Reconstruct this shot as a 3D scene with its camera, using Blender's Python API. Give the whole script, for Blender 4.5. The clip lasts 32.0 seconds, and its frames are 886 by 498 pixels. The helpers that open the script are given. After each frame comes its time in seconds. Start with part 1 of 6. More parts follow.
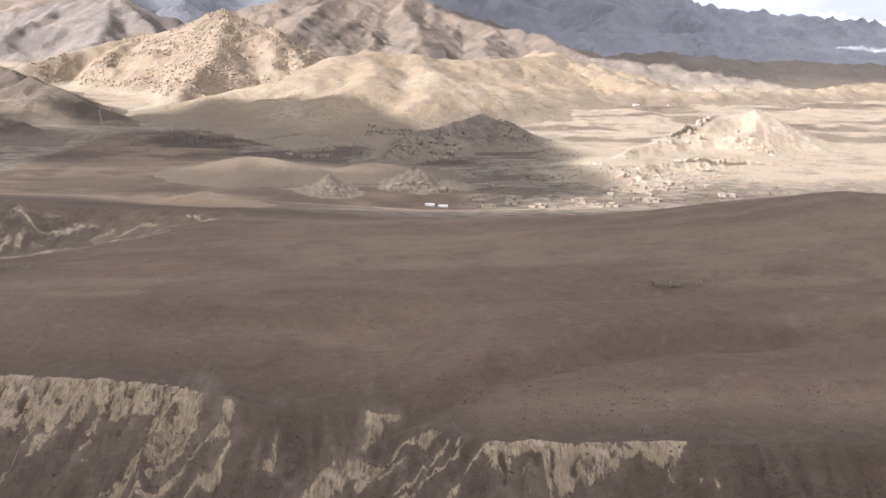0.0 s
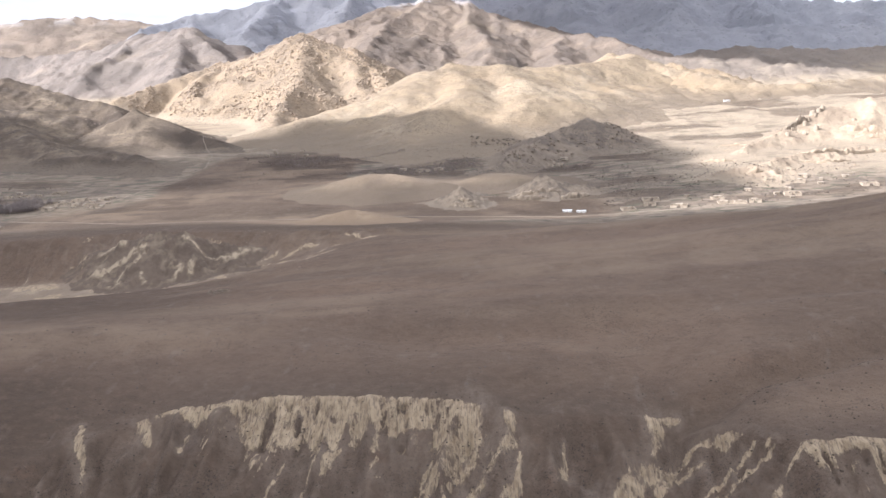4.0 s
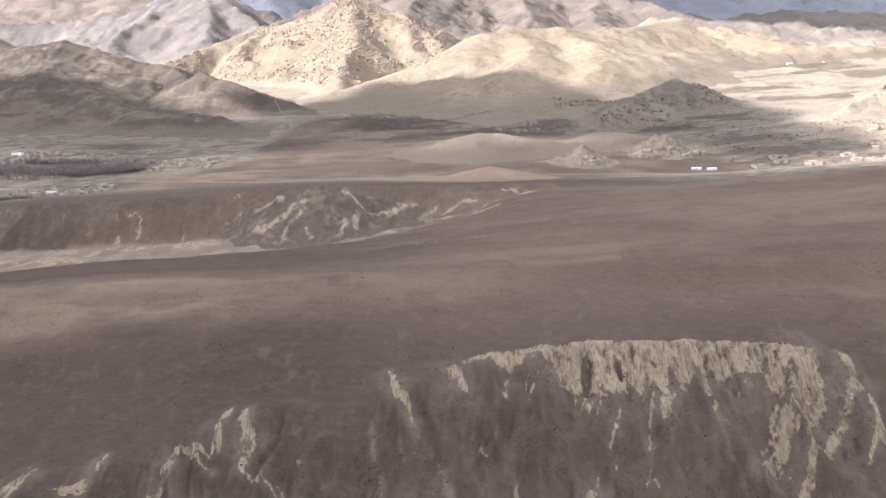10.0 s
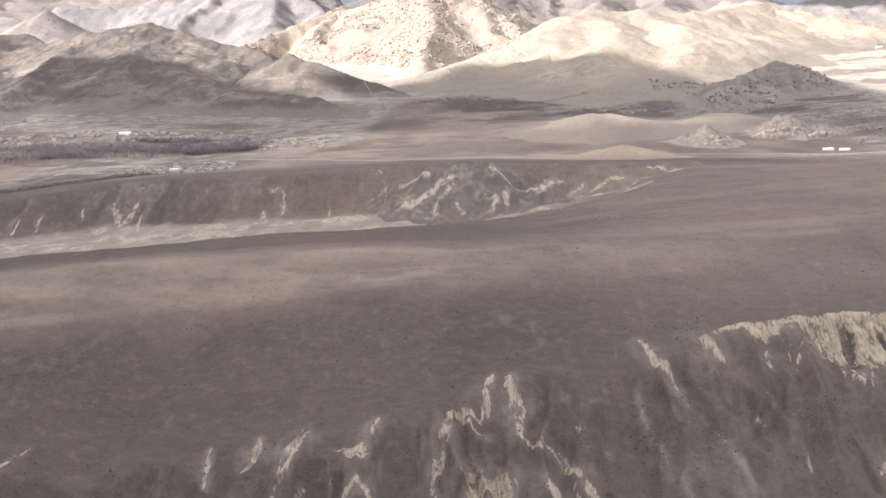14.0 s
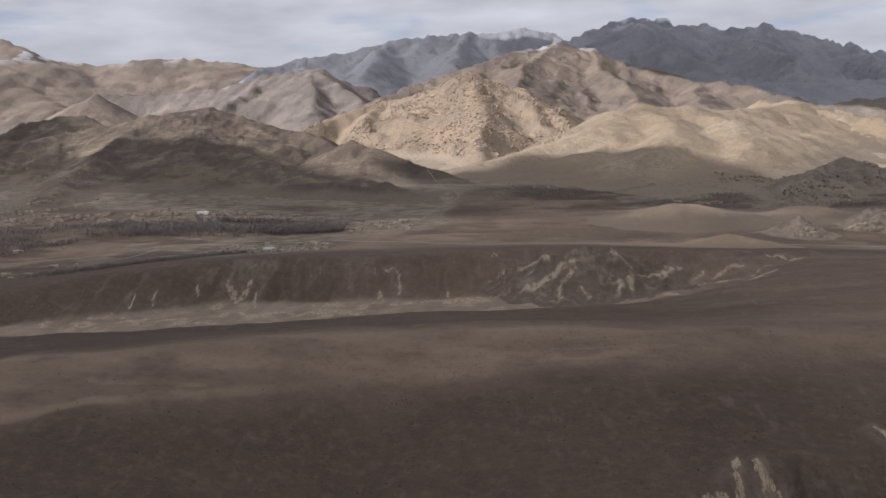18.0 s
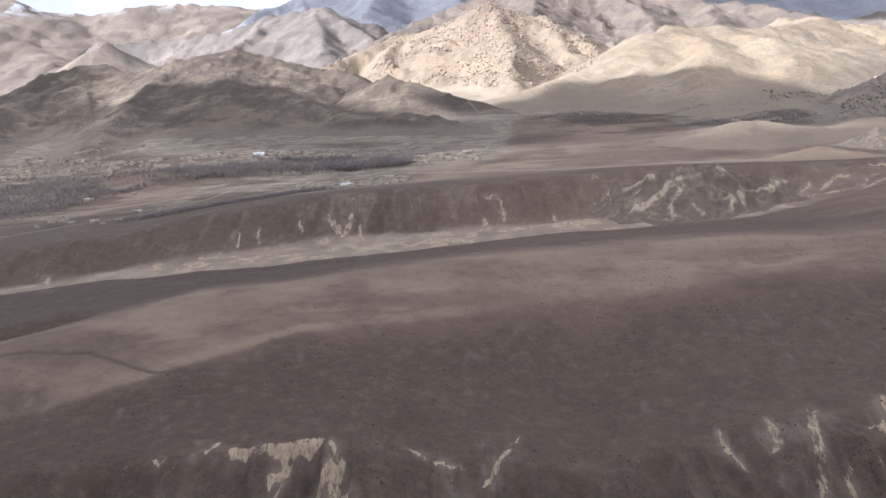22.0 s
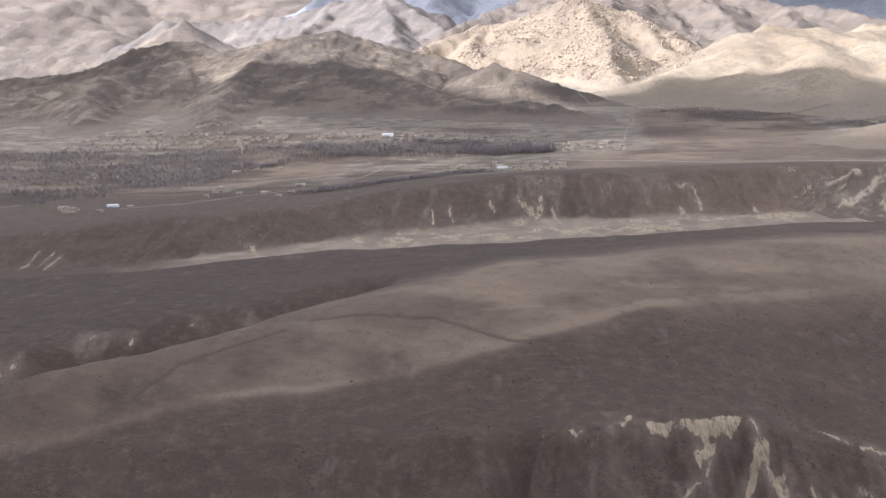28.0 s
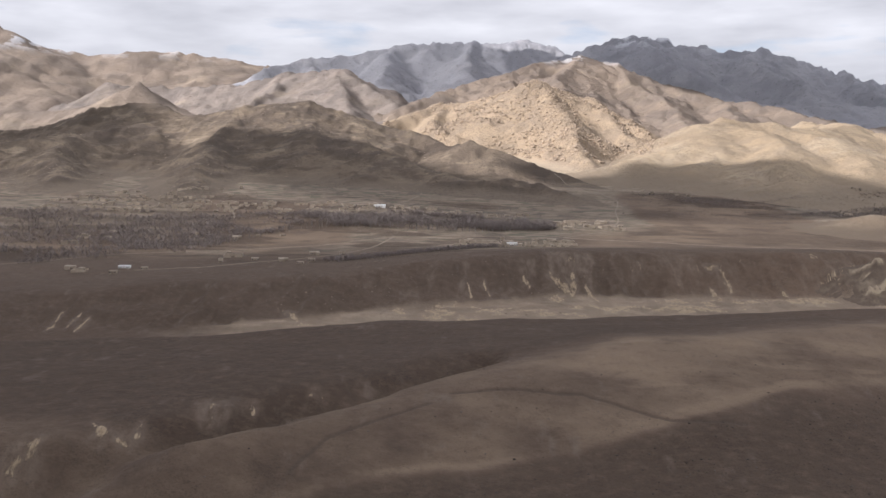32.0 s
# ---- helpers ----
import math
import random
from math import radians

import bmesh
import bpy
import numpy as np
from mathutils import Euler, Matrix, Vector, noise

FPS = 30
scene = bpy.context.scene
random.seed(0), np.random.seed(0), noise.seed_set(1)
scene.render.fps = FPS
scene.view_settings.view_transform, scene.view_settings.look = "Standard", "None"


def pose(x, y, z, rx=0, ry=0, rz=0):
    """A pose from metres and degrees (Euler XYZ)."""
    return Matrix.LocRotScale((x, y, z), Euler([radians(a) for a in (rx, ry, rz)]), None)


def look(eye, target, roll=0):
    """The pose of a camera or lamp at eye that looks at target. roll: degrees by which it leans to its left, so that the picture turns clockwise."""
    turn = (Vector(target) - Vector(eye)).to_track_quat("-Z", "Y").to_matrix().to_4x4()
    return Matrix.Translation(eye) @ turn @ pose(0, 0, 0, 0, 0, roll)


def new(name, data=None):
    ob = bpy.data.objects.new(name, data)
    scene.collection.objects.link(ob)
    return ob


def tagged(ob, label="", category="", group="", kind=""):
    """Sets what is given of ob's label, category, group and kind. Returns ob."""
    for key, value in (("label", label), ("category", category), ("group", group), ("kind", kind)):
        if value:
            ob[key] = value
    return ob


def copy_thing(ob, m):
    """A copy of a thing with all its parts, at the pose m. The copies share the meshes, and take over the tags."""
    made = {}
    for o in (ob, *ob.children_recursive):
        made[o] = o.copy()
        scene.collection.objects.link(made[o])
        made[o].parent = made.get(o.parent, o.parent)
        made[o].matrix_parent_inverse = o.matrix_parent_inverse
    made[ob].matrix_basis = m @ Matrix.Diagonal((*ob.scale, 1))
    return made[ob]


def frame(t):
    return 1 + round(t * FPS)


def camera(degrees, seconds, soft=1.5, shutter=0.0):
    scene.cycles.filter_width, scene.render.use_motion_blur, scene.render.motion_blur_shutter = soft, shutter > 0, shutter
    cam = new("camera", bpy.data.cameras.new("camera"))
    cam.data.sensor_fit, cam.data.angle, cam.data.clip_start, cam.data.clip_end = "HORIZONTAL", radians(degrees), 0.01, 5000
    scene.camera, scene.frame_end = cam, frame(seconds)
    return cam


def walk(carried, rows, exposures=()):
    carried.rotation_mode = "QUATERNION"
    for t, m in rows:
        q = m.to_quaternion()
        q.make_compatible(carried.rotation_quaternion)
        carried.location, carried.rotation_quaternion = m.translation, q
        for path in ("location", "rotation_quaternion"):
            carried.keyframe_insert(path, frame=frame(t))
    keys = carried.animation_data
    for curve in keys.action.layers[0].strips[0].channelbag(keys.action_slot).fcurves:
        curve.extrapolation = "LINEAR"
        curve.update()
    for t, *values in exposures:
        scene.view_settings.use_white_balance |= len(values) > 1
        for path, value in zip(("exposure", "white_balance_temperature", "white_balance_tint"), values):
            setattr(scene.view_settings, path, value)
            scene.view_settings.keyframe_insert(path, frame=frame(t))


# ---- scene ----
cam = camera(52.3, 32.0)
METRES, EYE, TILT, LEAN, TURN = 700.0, 140.0, -12.0, -0.5, 0.0
ROWS = [
    (0.0, 0.0, 0.0, 0.0, 0.0, 0.0, -0.0),
    (0.5, -0.0157, 0.0006, 0.0001, 0.66, 0.63, -0.37),
    (1.0, -0.0316, 0.0012, 0.0002, 1.59, 2.31, 0.58),
    (1.5, -0.0471, 0.0017, 0.0005, 1.29, 3.5, 1.5),
    (2.0, -0.0626, 0.0022, 0.0005, 0.81, 3.52, 2.13),
    (2.5, -0.0778, 0.0014, 0.0002, 1.41, 1.69, 2.9),
    (3.0, -0.0932, 0.0002, -0.0001, 1.66, -0.6, 2.89),
    (3.5, -0.1089, 0.0011, -0.0007, 2.2, -0.82, 2.88),
    (4.0, -0.1248, 0.0026, -0.0007, 3.29, 0.87, 3.07),
    (4.5, -0.1402, 0.0041, -0.0003, 3.14, 4.35, 3.47),
    (6.5, -0.2025, 0.0061, -0.0022, -0.84, 5.27, 4.56),
    (7.0, -0.2177, 0.0065, -0.0028, -1.6, 4.8, 5.1),
    (7.5, -0.2336, 0.0055, -0.003, -0.3, 4.36, 5.23),
    (8.0, -0.2497, 0.0053, -0.0035, 0.74, 4.46, 4.84),
    (8.5, -0.2653, 0.0061, -0.0043, 1.16, 3.75, 4.55),
    (9.0, -0.2809, 0.0053, -0.0058, 1.32, 1.05, 3.36),
    (9.5, -0.2965, 0.0067, -0.0065, 1.75, -0.82, 2.54),
    (10.0, -0.3127, 0.0073, -0.0078, 2.93, -0.99, 3.18),
    (10.5, -0.3284, 0.0067, -0.0084, 3.12, -1.47, 3.28),
    (11.0, -0.3441, 0.007, -0.0092, 3.11, -1.77, 3.37),
    (11.5, -0.3598, 0.0072, -0.0099, 3.26, -2.05, 3.79),
    (12.0, -0.3753, 0.0071, -0.0116, 3.66, -2.18, 3.91),
    (12.5, -0.3897, 0.0074, -0.0125, 4.01, -2.84, 3.29),
    (13.0, -0.4058, 0.0067, -0.0134, 4.1, -3.23, 2.85),
    (13.5, -0.4214, 0.0067, -0.014, 4.38, -2.45, 2.54),
    (14.0, -0.4368, 0.0083, -0.0147, 5.13, -1.58, 2.69),
    (14.5, -0.4525, 0.0077, -0.0154, 5.51, -1.14, 2.68),
    (16.5, -0.5139, 0.0064, -0.0182, 5.58, -0.61, 3.24),
    (17.0, -0.5298, 0.0053, -0.0181, 6.1, 1.86, 2.32),
    (17.5, -0.5458, 0.005, -0.0185, 5.93, 3.91, 1.65),
    (18.0, -0.5613, 0.0046, -0.0194, 5.46, 4.19, 1.33),
    (18.5, -0.5764, 0.005, -0.0204, 5.11, 3.37, 2.14),
    (19.0, -0.5912, 0.0047, -0.0216, 4.72, 1.1, 3.36),
    (19.5, -0.6056, 0.0009, -0.0237, 4.09, -1.8, 3.97),
    (20.0, -0.623, 0.0008, -0.0255, 3.79, -4.08, 4.24),
    (20.5, -0.6387, 0.0002, -0.0268, 3.79, -5.11, 4.03),
    (21.0, -0.6547, -0.0006, -0.0276, 4.07, -4.18, 4.28),
    (21.5, -0.6695, -0.0009, -0.0267, 4.78, -1.33, 4.83),
    (22.0, -0.6853, -0.0007, -0.027, 5.09, 0.31, 4.04),
    (22.5, -0.7008, -0.001, -0.0276, 4.77, 0.59, 3.74),
    (23.0, -0.7163, -0.0015, -0.0281, 4.01, 0.27, 3.68),
    (23.5, -0.7317, -0.0019, -0.0288, 3.57, -0.57, 3.87),
    (24.0, -0.7471, -0.0033, -0.029, 3.41, -1.22, 3.51),
    (24.5, -0.7628, -0.004, -0.0291, 3.06, -0.9, 3.16),
    (25.0, -0.7786, -0.0019, -0.0298, 3.21, 0.32, 3.47),
    (25.5, -0.7944, -0.0024, -0.0298, 4.48, 1.16, 3.18),
    (27.5, -0.8572, -0.0007, -0.0317, 5.74, -0.17, 1.75),
    (28.0, -0.8731, -0.0008, -0.0316, 6.36, 0.06, 1.38),
    (28.5, -0.889, -0.001, -0.0317, 6.44, -0.29, 0.78),
    (29.0, -0.9042, -0.0003, -0.0321, 5.76, 0.1, 0.91),
    (29.5, -0.9195, 0.0004, -0.0322, 4.92, 0.61, 0.6),
    (30.0, -0.9353, 0.0004, -0.0324, 3.9, 0.06, -0.04),
    (30.5, -0.951, -0.0001, -0.0334, 2.63, -0.39, 0.71),
    (31.0, -0.9658, 0.0021, -0.0328, 1.3, 2.56, 0.65),
    (31.5, -0.9812, 0.0072, -0.0326, 1.04, 4.02, -0.56),
    (32.0, -0.9963, 0.0058, -0.0329, 1.21, 4.82, -0.46),
]
# the film's own exposure: darker whenever more sky comes into the picture
EXPOSURES = [(0, 0.95, 5860, 14), (1, 0.82, 5910, 14), (2, 0.78, 5900, 14), (3, 0.97, 5820, 14), (4, 1.09, 5770, 14), (4.5, 0.72, 5790, 14), (6.5, 0.6, 5960, 14), (8.5, 0.57, 5970, 15), (9.2, 0.77, 5970, 15), (10, 1.22, 5620, 14), (11, 1.26, 5580, 14), (12, 1.32, 5540, 14), (13, 1.52, 5520, 14), (15.5, 1.32, 5540, 14),
             (17, 0.75, 5760, 14), (18, 0.05, 5900, 15), (19, 0.22, 5920, 16), (20, 1.62, 5580, 14), (20.5, 1.92, 5480, 14), (21, 2.07, 5460, 14), (21.5, 1.62, 5470, 14), (22, 1.02, 5480, 14), (25, 0.99, 5480, 14), (28, 1.07, 5480, 14), (30, 1.12, 5480, 14), (31, 0.87, 5600, 14), (32, 0.48, 6010, 15)]
walk(cam, [(t, pose(0, 0, EYE, TILT, LEAN, TURN) @ pose(METRES * x, METRES * y, METRES * z, 90 + pitch, roll, yaw)) for t, x, y, z, yaw, pitch, roll in ROWS], EXPOSURES)

# ---- light ----
S = 0.7                                   # metres to one unit of the plan
SUN = Vector((-0.80, -0.30, 0.52)).normalized()
sun = new("sun", bpy.data.lights.new("sun", "SUN"))
sun.data.energy, sun.data.angle, sun.data.color = 5.3, radians(0.8), (1.0, 0.945, 0.86)
sun.matrix_world = look(SUN * 3000, (0, 0, 0))

world = bpy.data.worlds.new("sky")
scene.world = world
world.use_nodes = True
wn, wl = world.node_tree.nodes, world.node_tree.links
wn.clear()
w_out, w_bg = wn.new("ShaderNodeOutputWorld"), wn.new("ShaderNodeBackground")
sky = wn.new("ShaderNodeTexSky")
sky.sky_type, sky.sun_disc = "NISHITA", False
sky.sun_elevation, sky.sun_rotation = math.asin(SUN.z), math.atan2(SUN.x, SUN.y)
sky.altitude, sky.dust_density = 2500, 1.5
w_co, w_map = wn.new("ShaderNodeTexCoord"), wn.new("ShaderNodeMapping")
w_map.inputs["Scale"].default_value = (5.0, 5.0, 22.0)
w_noise, w_ramp, w_mix = wn.new("ShaderNodeTexNoise"), wn.new("ShaderNodeValToRGB"), wn.new("ShaderNodeMix")
w_noise.inputs["Scale"].default_value, w_noise.inputs["Detail"].default_value = 1.3, 7
w_ramp.color_ramp.elements[0].position, w_ramp.color_ramp.elements[1].position = 0.16, 0.42
w_mix.data_type = "RGBA"
w_tone = wn.new("ShaderNodeTexNoise")
w_tone.inputs["Scale"].default_value, w_tone.inputs["Detail"].default_value = 1.7, 8
w_grey = wn.new("ShaderNodeMix")
w_grey.data_type = "RGBA"
w_grey.inputs["A"].default_value, w_grey.inputs["B"].default_value = (4.2, 4.2, 4.35, 1), (9.9, 9.8, 9.6, 1)
wl.new(w_map.outputs["Vector"], w_tone.inputs["Vector"])
wl.new(w_tone.outputs["Fac"], w_grey.inputs["Factor"])
wl.new(w_grey.outputs["Result"], w_mix.inputs["B"])
wl.new(w_co.outputs["Generated"], w_map.inputs["Vector"])
wl.new(w_map.outputs["Vector"], w_noise.inputs["Vector"])
wl.new(w_noise.outputs["Fac"], w_ramp.inputs["Fac"])
wl.new(w_ramp.outputs["Color"], w_mix.inputs["Factor"])
wl.new(sky.outputs["Color"], w_mix.inputs["A"])
w_up, w_rise, w_dim = wn.new("ShaderNodeSeparateXYZ"), wn.new("ShaderNodeMapRange"), wn.new("ShaderNodeVectorMath")   # a clouded sky is brightest overhead
w_rise.inputs["To Min"].default_value, w_rise.inputs["To Max"].default_value = 0.74, 1.32
w_dim.operation = "SCALE"
wl.new(w_co.outputs["Generated"], w_up.inputs["Vector"])
wl.new(w_up.outputs["Z"], w_rise.inputs["Value"])
wl.new(w_mix.outputs["Result"], w_dim.inputs[0])
wl.new(w_rise.outputs["Result"], w_dim.inputs["Scale"])
wl.new(w_dim.outputs["Vector"], w_bg.inputs["Color"])
wl.new(w_bg.outputs["Background"], w_out.inputs["Surface"])
w_bg.inputs["Strength"].default_value = 0.098

# ---- materials ----
class Tree:
    """A small hand for node trees."""

    def __init__(self, name):
        self.mat = bpy.data.materials.new(name)
        self.mat.use_nodes = True
        self.n, self.l = self.mat.node_tree.nodes, self.mat.node_tree.links
        self.bsdf = self.n["Principled BSDF"]
        self.bsdf.inputs["Roughness"].default_value = 0.95
        self.bsdf.inputs["Specular IOR Level"].default_value = 0.15
        self.pos = self.n.new("ShaderNodeNewGeometry").outputs["Position"]

    def noise(self, scale, detail=5, stretch=(1, 1, 1), rough=0.55, twist=0.0):
        m, t = self.n.new("ShaderNodeMapping"), self.n.new("ShaderNodeTexNoise")
        m.inputs["Scale"].default_value = [scale * k for k in stretch]
        t.inputs["Scale"].default_value, t.inputs["Detail"].default_value, t.inputs["Roughness"].default_value = 1, detail, rough
        t.inputs["Distortion"].default_value = twist
        self.l.new(self.pos, m.inputs["Vector"])
        self.l.new(m.outputs["Vector"], t.inputs["Vector"])
        return t.outputs["Fac"]

    def step(self, value, low, high):
        r = self.n.new("ShaderNodeMapRange")
        r.interpolation_type = "SMOOTHSTEP"
        r.inputs["From Min"].default_value, r.inputs["From Max"].default_value = low, high
        self.l.new(value, r.inputs["Value"])
        return r.outputs["Result"]

    def maths(self, op, a, b):
        m = self.n.new("ShaderNodeMath")
        m.operation = op
        for k, v in ((0, a), (1, b)):
            if isinstance(v, (int, float)):
                m.inputs[k].default_value = v
            else:
                self.l.new(v, m.inputs[k])
        return m.outputs[0]

    def attr(self, name):
        a = self.n.new("ShaderNodeAttribute")
        a.attribute_name = name
        return a.outputs["Fac"]

    def mix(self, fac, a, b, kind="MIX"):
        m = self.n.new("ShaderNodeMix")
        m.data_type, m.blend_type = "RGBA", kind
        for k, v in (("Factor", fac), ("A", a), ("B", b)):
            if isinstance(v, tuple):
                m.inputs[k].default_value = (*v, 1)
            elif isinstance(v, (int, float)):
                m.inputs[k].default_value = v
            else:
                self.l.new(v, m.inputs[k])
        return m.outputs["Result"]

    def spots(self, scale, stretch, size, share):
        """Scattered small dark spots: stones, tufts and their ledges."""
        m, t = self.n.new("ShaderNodeMapping"), self.n.new("ShaderNodeTexVoronoi")
        m.inputs["Scale"].default_value = [scale * k for k in stretch]
        self.l.new(self.pos, m.inputs["Vector"])
        self.l.new(m.outputs["Vector"], t.inputs["Vector"])
        c = self.n.new("ShaderNodeSeparateColor")
        self.l.new(t.outputs["Color"], c.inputs["Color"])
        grown = self.maths("MULTIPLY", c.outputs["Green"], size)
        inner = self.maths("LESS_THAN", t.outputs["Distance"], grown)
        return self.maths("MULTIPLY", inner, self.maths("LESS_THAN", c.outputs["Red"], share))

    def random(self):
        return self.n.new("ShaderNodeObjectInfo").outputs["Random"]

    def island(self):
        return self.n.new("ShaderNodeNewGeometry").outputs["Random Per Island"]

    def bump(self, height, strength, distance):
        b = self.n.new("ShaderNodeBump")
        b.inputs["Strength"].default_value, b.inputs["Distance"].default_value = strength, distance
        self.l.new(height, b.inputs["Height"])
        self.l.new(b.outputs["Normal"], self.bsdf.inputs["Normal"])

    def done(self, colour):
        self.l.new(colour, self.bsdf.inputs["Base Color"])
        return self.mat


def grey(v):
    return (v, v, v)


def earth_material():
    """Steppe soil with thin scrub, straw-coloured grass, fields and pale clay, by the sheet's own masks."""
    m = Tree("steppe_earth")
    large, mid, fine = m.noise(0.006, 4), m.noise(0.05, 6), m.noise(0.7, 6, rough=0.7)
    col = m.mix(m.step(large, 0.35, 0.65), (0.092, 0.067, 0.049), (0.113, 0.082, 0.061))
    col = m.mix(m.maths("MULTIPLY", m.attr("red"), 0.8), col, (0.178, 0.124, 0.087))
    col = m.mix(m.maths("MULTIPLY", m.step(mid, 0.45, 0.75), 0.35), col, (0.078, 0.057, 0.043))
    col = m.mix(m.maths("MULTIPLY", m.attr("slope"), 0.55), col, (0.090, 0.066, 0.049))
    # brush tone, deepened to hold the foreground's shade as well
    col = m.mix(m.maths("MULTIPLY", m.attr("brush_and_shade"), 0.85), col, (0.061, 0.043, 0.031))
    rust = m.maths("MULTIPLY", m.step(m.noise(0.045, 6, rough=0.65), 0.56, 0.70), m.maths("MAXIMUM", m.attr("slope"), m.attr("red")))
    col = m.mix(m.maths("MULTIPLY", rust, 0.45), col, (0.152, 0.098, 0.066))
    wisps = m.noise(0.035, 6, (0.8, 1.0, 1))
    dry = m.maths("MULTIPLY", m.attr("dry"), m.step(wisps, 0.25, 0.6))
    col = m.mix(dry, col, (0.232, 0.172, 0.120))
    # fields, each long plot with a soil of its own
    vor = m.n.new("ShaderNodeTexVoronoi")
    vmap = m.n.new("ShaderNodeMapping")
    vor.distance = "CHEBYCHEV"
    vor.inputs["Randomness"].default_value = 0.8
    vmap.inputs["Scale"].default_value = (0.012, 0.034, 0)
    vmap.inputs["Rotation"].default_value = (0, 0, 0.25)
    m.l.new(m.pos, vmap.inputs["Vector"])
    m.l.new(vmap.outputs["Vector"], vor.inputs["Vector"])
    plot = m.n.new("ShaderNodeSeparateColor")
    m.l.new(vor.outputs["Color"], plot.inputs["Color"])
    soil = m.mix(plot.outputs["Red"], (0.145, 0.117, 0.090), (0.265, 0.214, 0.162))
    soil = m.mix(m.step(plot.outputs["Green"], 0.78, 0.80), soil, (0.120, 0.112, 0.080))
    soil = m.mix(m.maths("MULTIPLY", m.step(m.noise(0.05, 6, (1.0, 0.8, 1)), 0.50, 0.64), 0.7), soil, (0.098, 0.081, 0.066))
    col = m.mix(m.maths("MULTIPLY", m.attr("field"), 0.85), col, soil)
    col = m.mix(m.maths("MULTIPLY", m.attr("sand"), m.step(m.noise(0.02, 6), 0.2, 0.55)), col, (0.365, 0.296, 0.214))
    rill = m.noise(0.09, 5, (1.4, 0.6, 1))
    col = m.mix(m.maths("MULTIPLY", m.step(rill, 0.58, 0.75), 0.25), col, (0.230, 0.194, 0.160))
    grit = m.noise(0.22, 8, (0.8, 1.1, 1.1), 0.78)
    col = m.mix(m.maths("MULTIPLY", m.step(grit, 0.48, 0.66), 0.32), col, (0.178, 0.131, 0.096))
    col = m.mix(m.maths("MULTIPLY", m.step(grit, 0.50, 0.34), 0.28), col, (0.058, 0.042, 0.033))
    # thin low scrub and pebbles
    scrub = m.maths("MULTIPLY", m.step(fine, 0.57, 0.68), m.step(m.noise(0.03, 3), 0.30, 0.6))
    col = m.mix(m.maths("MULTIPLY", scrub, 0.5), col, (0.082, 0.067, 0.056))
    # dark stones and tufts in drifts
    drift = m.step(m.noise(0.05, 5, (1, 1, 0.5), 0.6), 0.38, 0.60)
    near = m.maths("MAXIMUM", m.maths("MAXIMUM", m.attr("slope"), m.attr("brush_and_shade")), m.maths("MULTIPLY", m.attr("red"), 0.7))
    dots = m.maths("MAXIMUM", m.spots(0.55, (0.55, 1.0, 1.0), 0.66, 0.42), m.spots(0.26, (0.6, 1.0, 1.0), 0.52, 0.32))
    col = m.mix(m.maths("MULTIPLY", m.maths("MULTIPLY", dots, near), m.maths("MULTIPLY", drift, 0.85)), col, (0.042, 0.034, 0.030))
    wash = m.maths("MULTIPLY", m.attr("halo"), m.step(m.noise(0.16, 6, (1.2, 0.5, 0.5), 0.65), 0.28, 0.66))
    col = m.mix(m.maths("MULTIPLY", wash, 0.52), col, (0.232, 0.182, 0.141))
    gloom = m.maths("MULTIPLY", m.attr("slope"), m.step(m.noise(0.07, 6, (1.3, 0.4, 0.3), 0.62, 1.0), 0.52, 0.72))
    col = m.mix(m.maths("MULTIPLY", gloom, 0.22), col, (0.074, 0.058, 0.051))
    # bare clay breaks out of the soil with ragged edges
    clay = m.mix(m.step(m.noise(0.30, 6, (1.4, 0.9, 0.5)), 0.30, 0.66), (0.295, 0.222, 0.145), (0.450, 0.352, 0.236))
    ragged = m.maths("MULTIPLY", m.maths("SUBTRACT", m.noise(0.42, 7, (1.3, 0.5, 0.4), 0.72), 0.5), 2.7)
    bare = m.step(m.maths("ADD", m.attr("pale"), ragged), 0.34, 0.72)
    bare = m.maths("MULTIPLY", bare, m.step(m.attr("pale"), 0.04, 0.26))
    col = m.mix(m.maths("MULTIPLY", bare, 0.92), col, clay)
    pits = m.maths("MULTIPLY", bare, m.step(m.noise(0.75, 5, (2.0, 0.26, 0.26), 0.7), 0.50, 0.62))
    col = m.mix(m.maths("MULTIPLY", pits, 0.75), col, (0.170, 0.134, 0.105))
    col = m.mix(m.maths("MULTIPLY", m.attr("track"), 0.7), col, (0.080, 0.061, 0.048))
    flutes = m.maths("MULTIPLY", m.maths("MULTIPLY", bare, m.maths("SUBTRACT", m.noise(0.75, 5, (1.3, 0.12, 0.14), 0.6), 0.5)), 3.0)
    m.bump(m.maths("ADD", m.maths("ADD", fine, flutes), m.maths("MULTIPLY", m.noise(0.15, 5), 2.5)), 0.8, 1.0)
    return m.done(col)


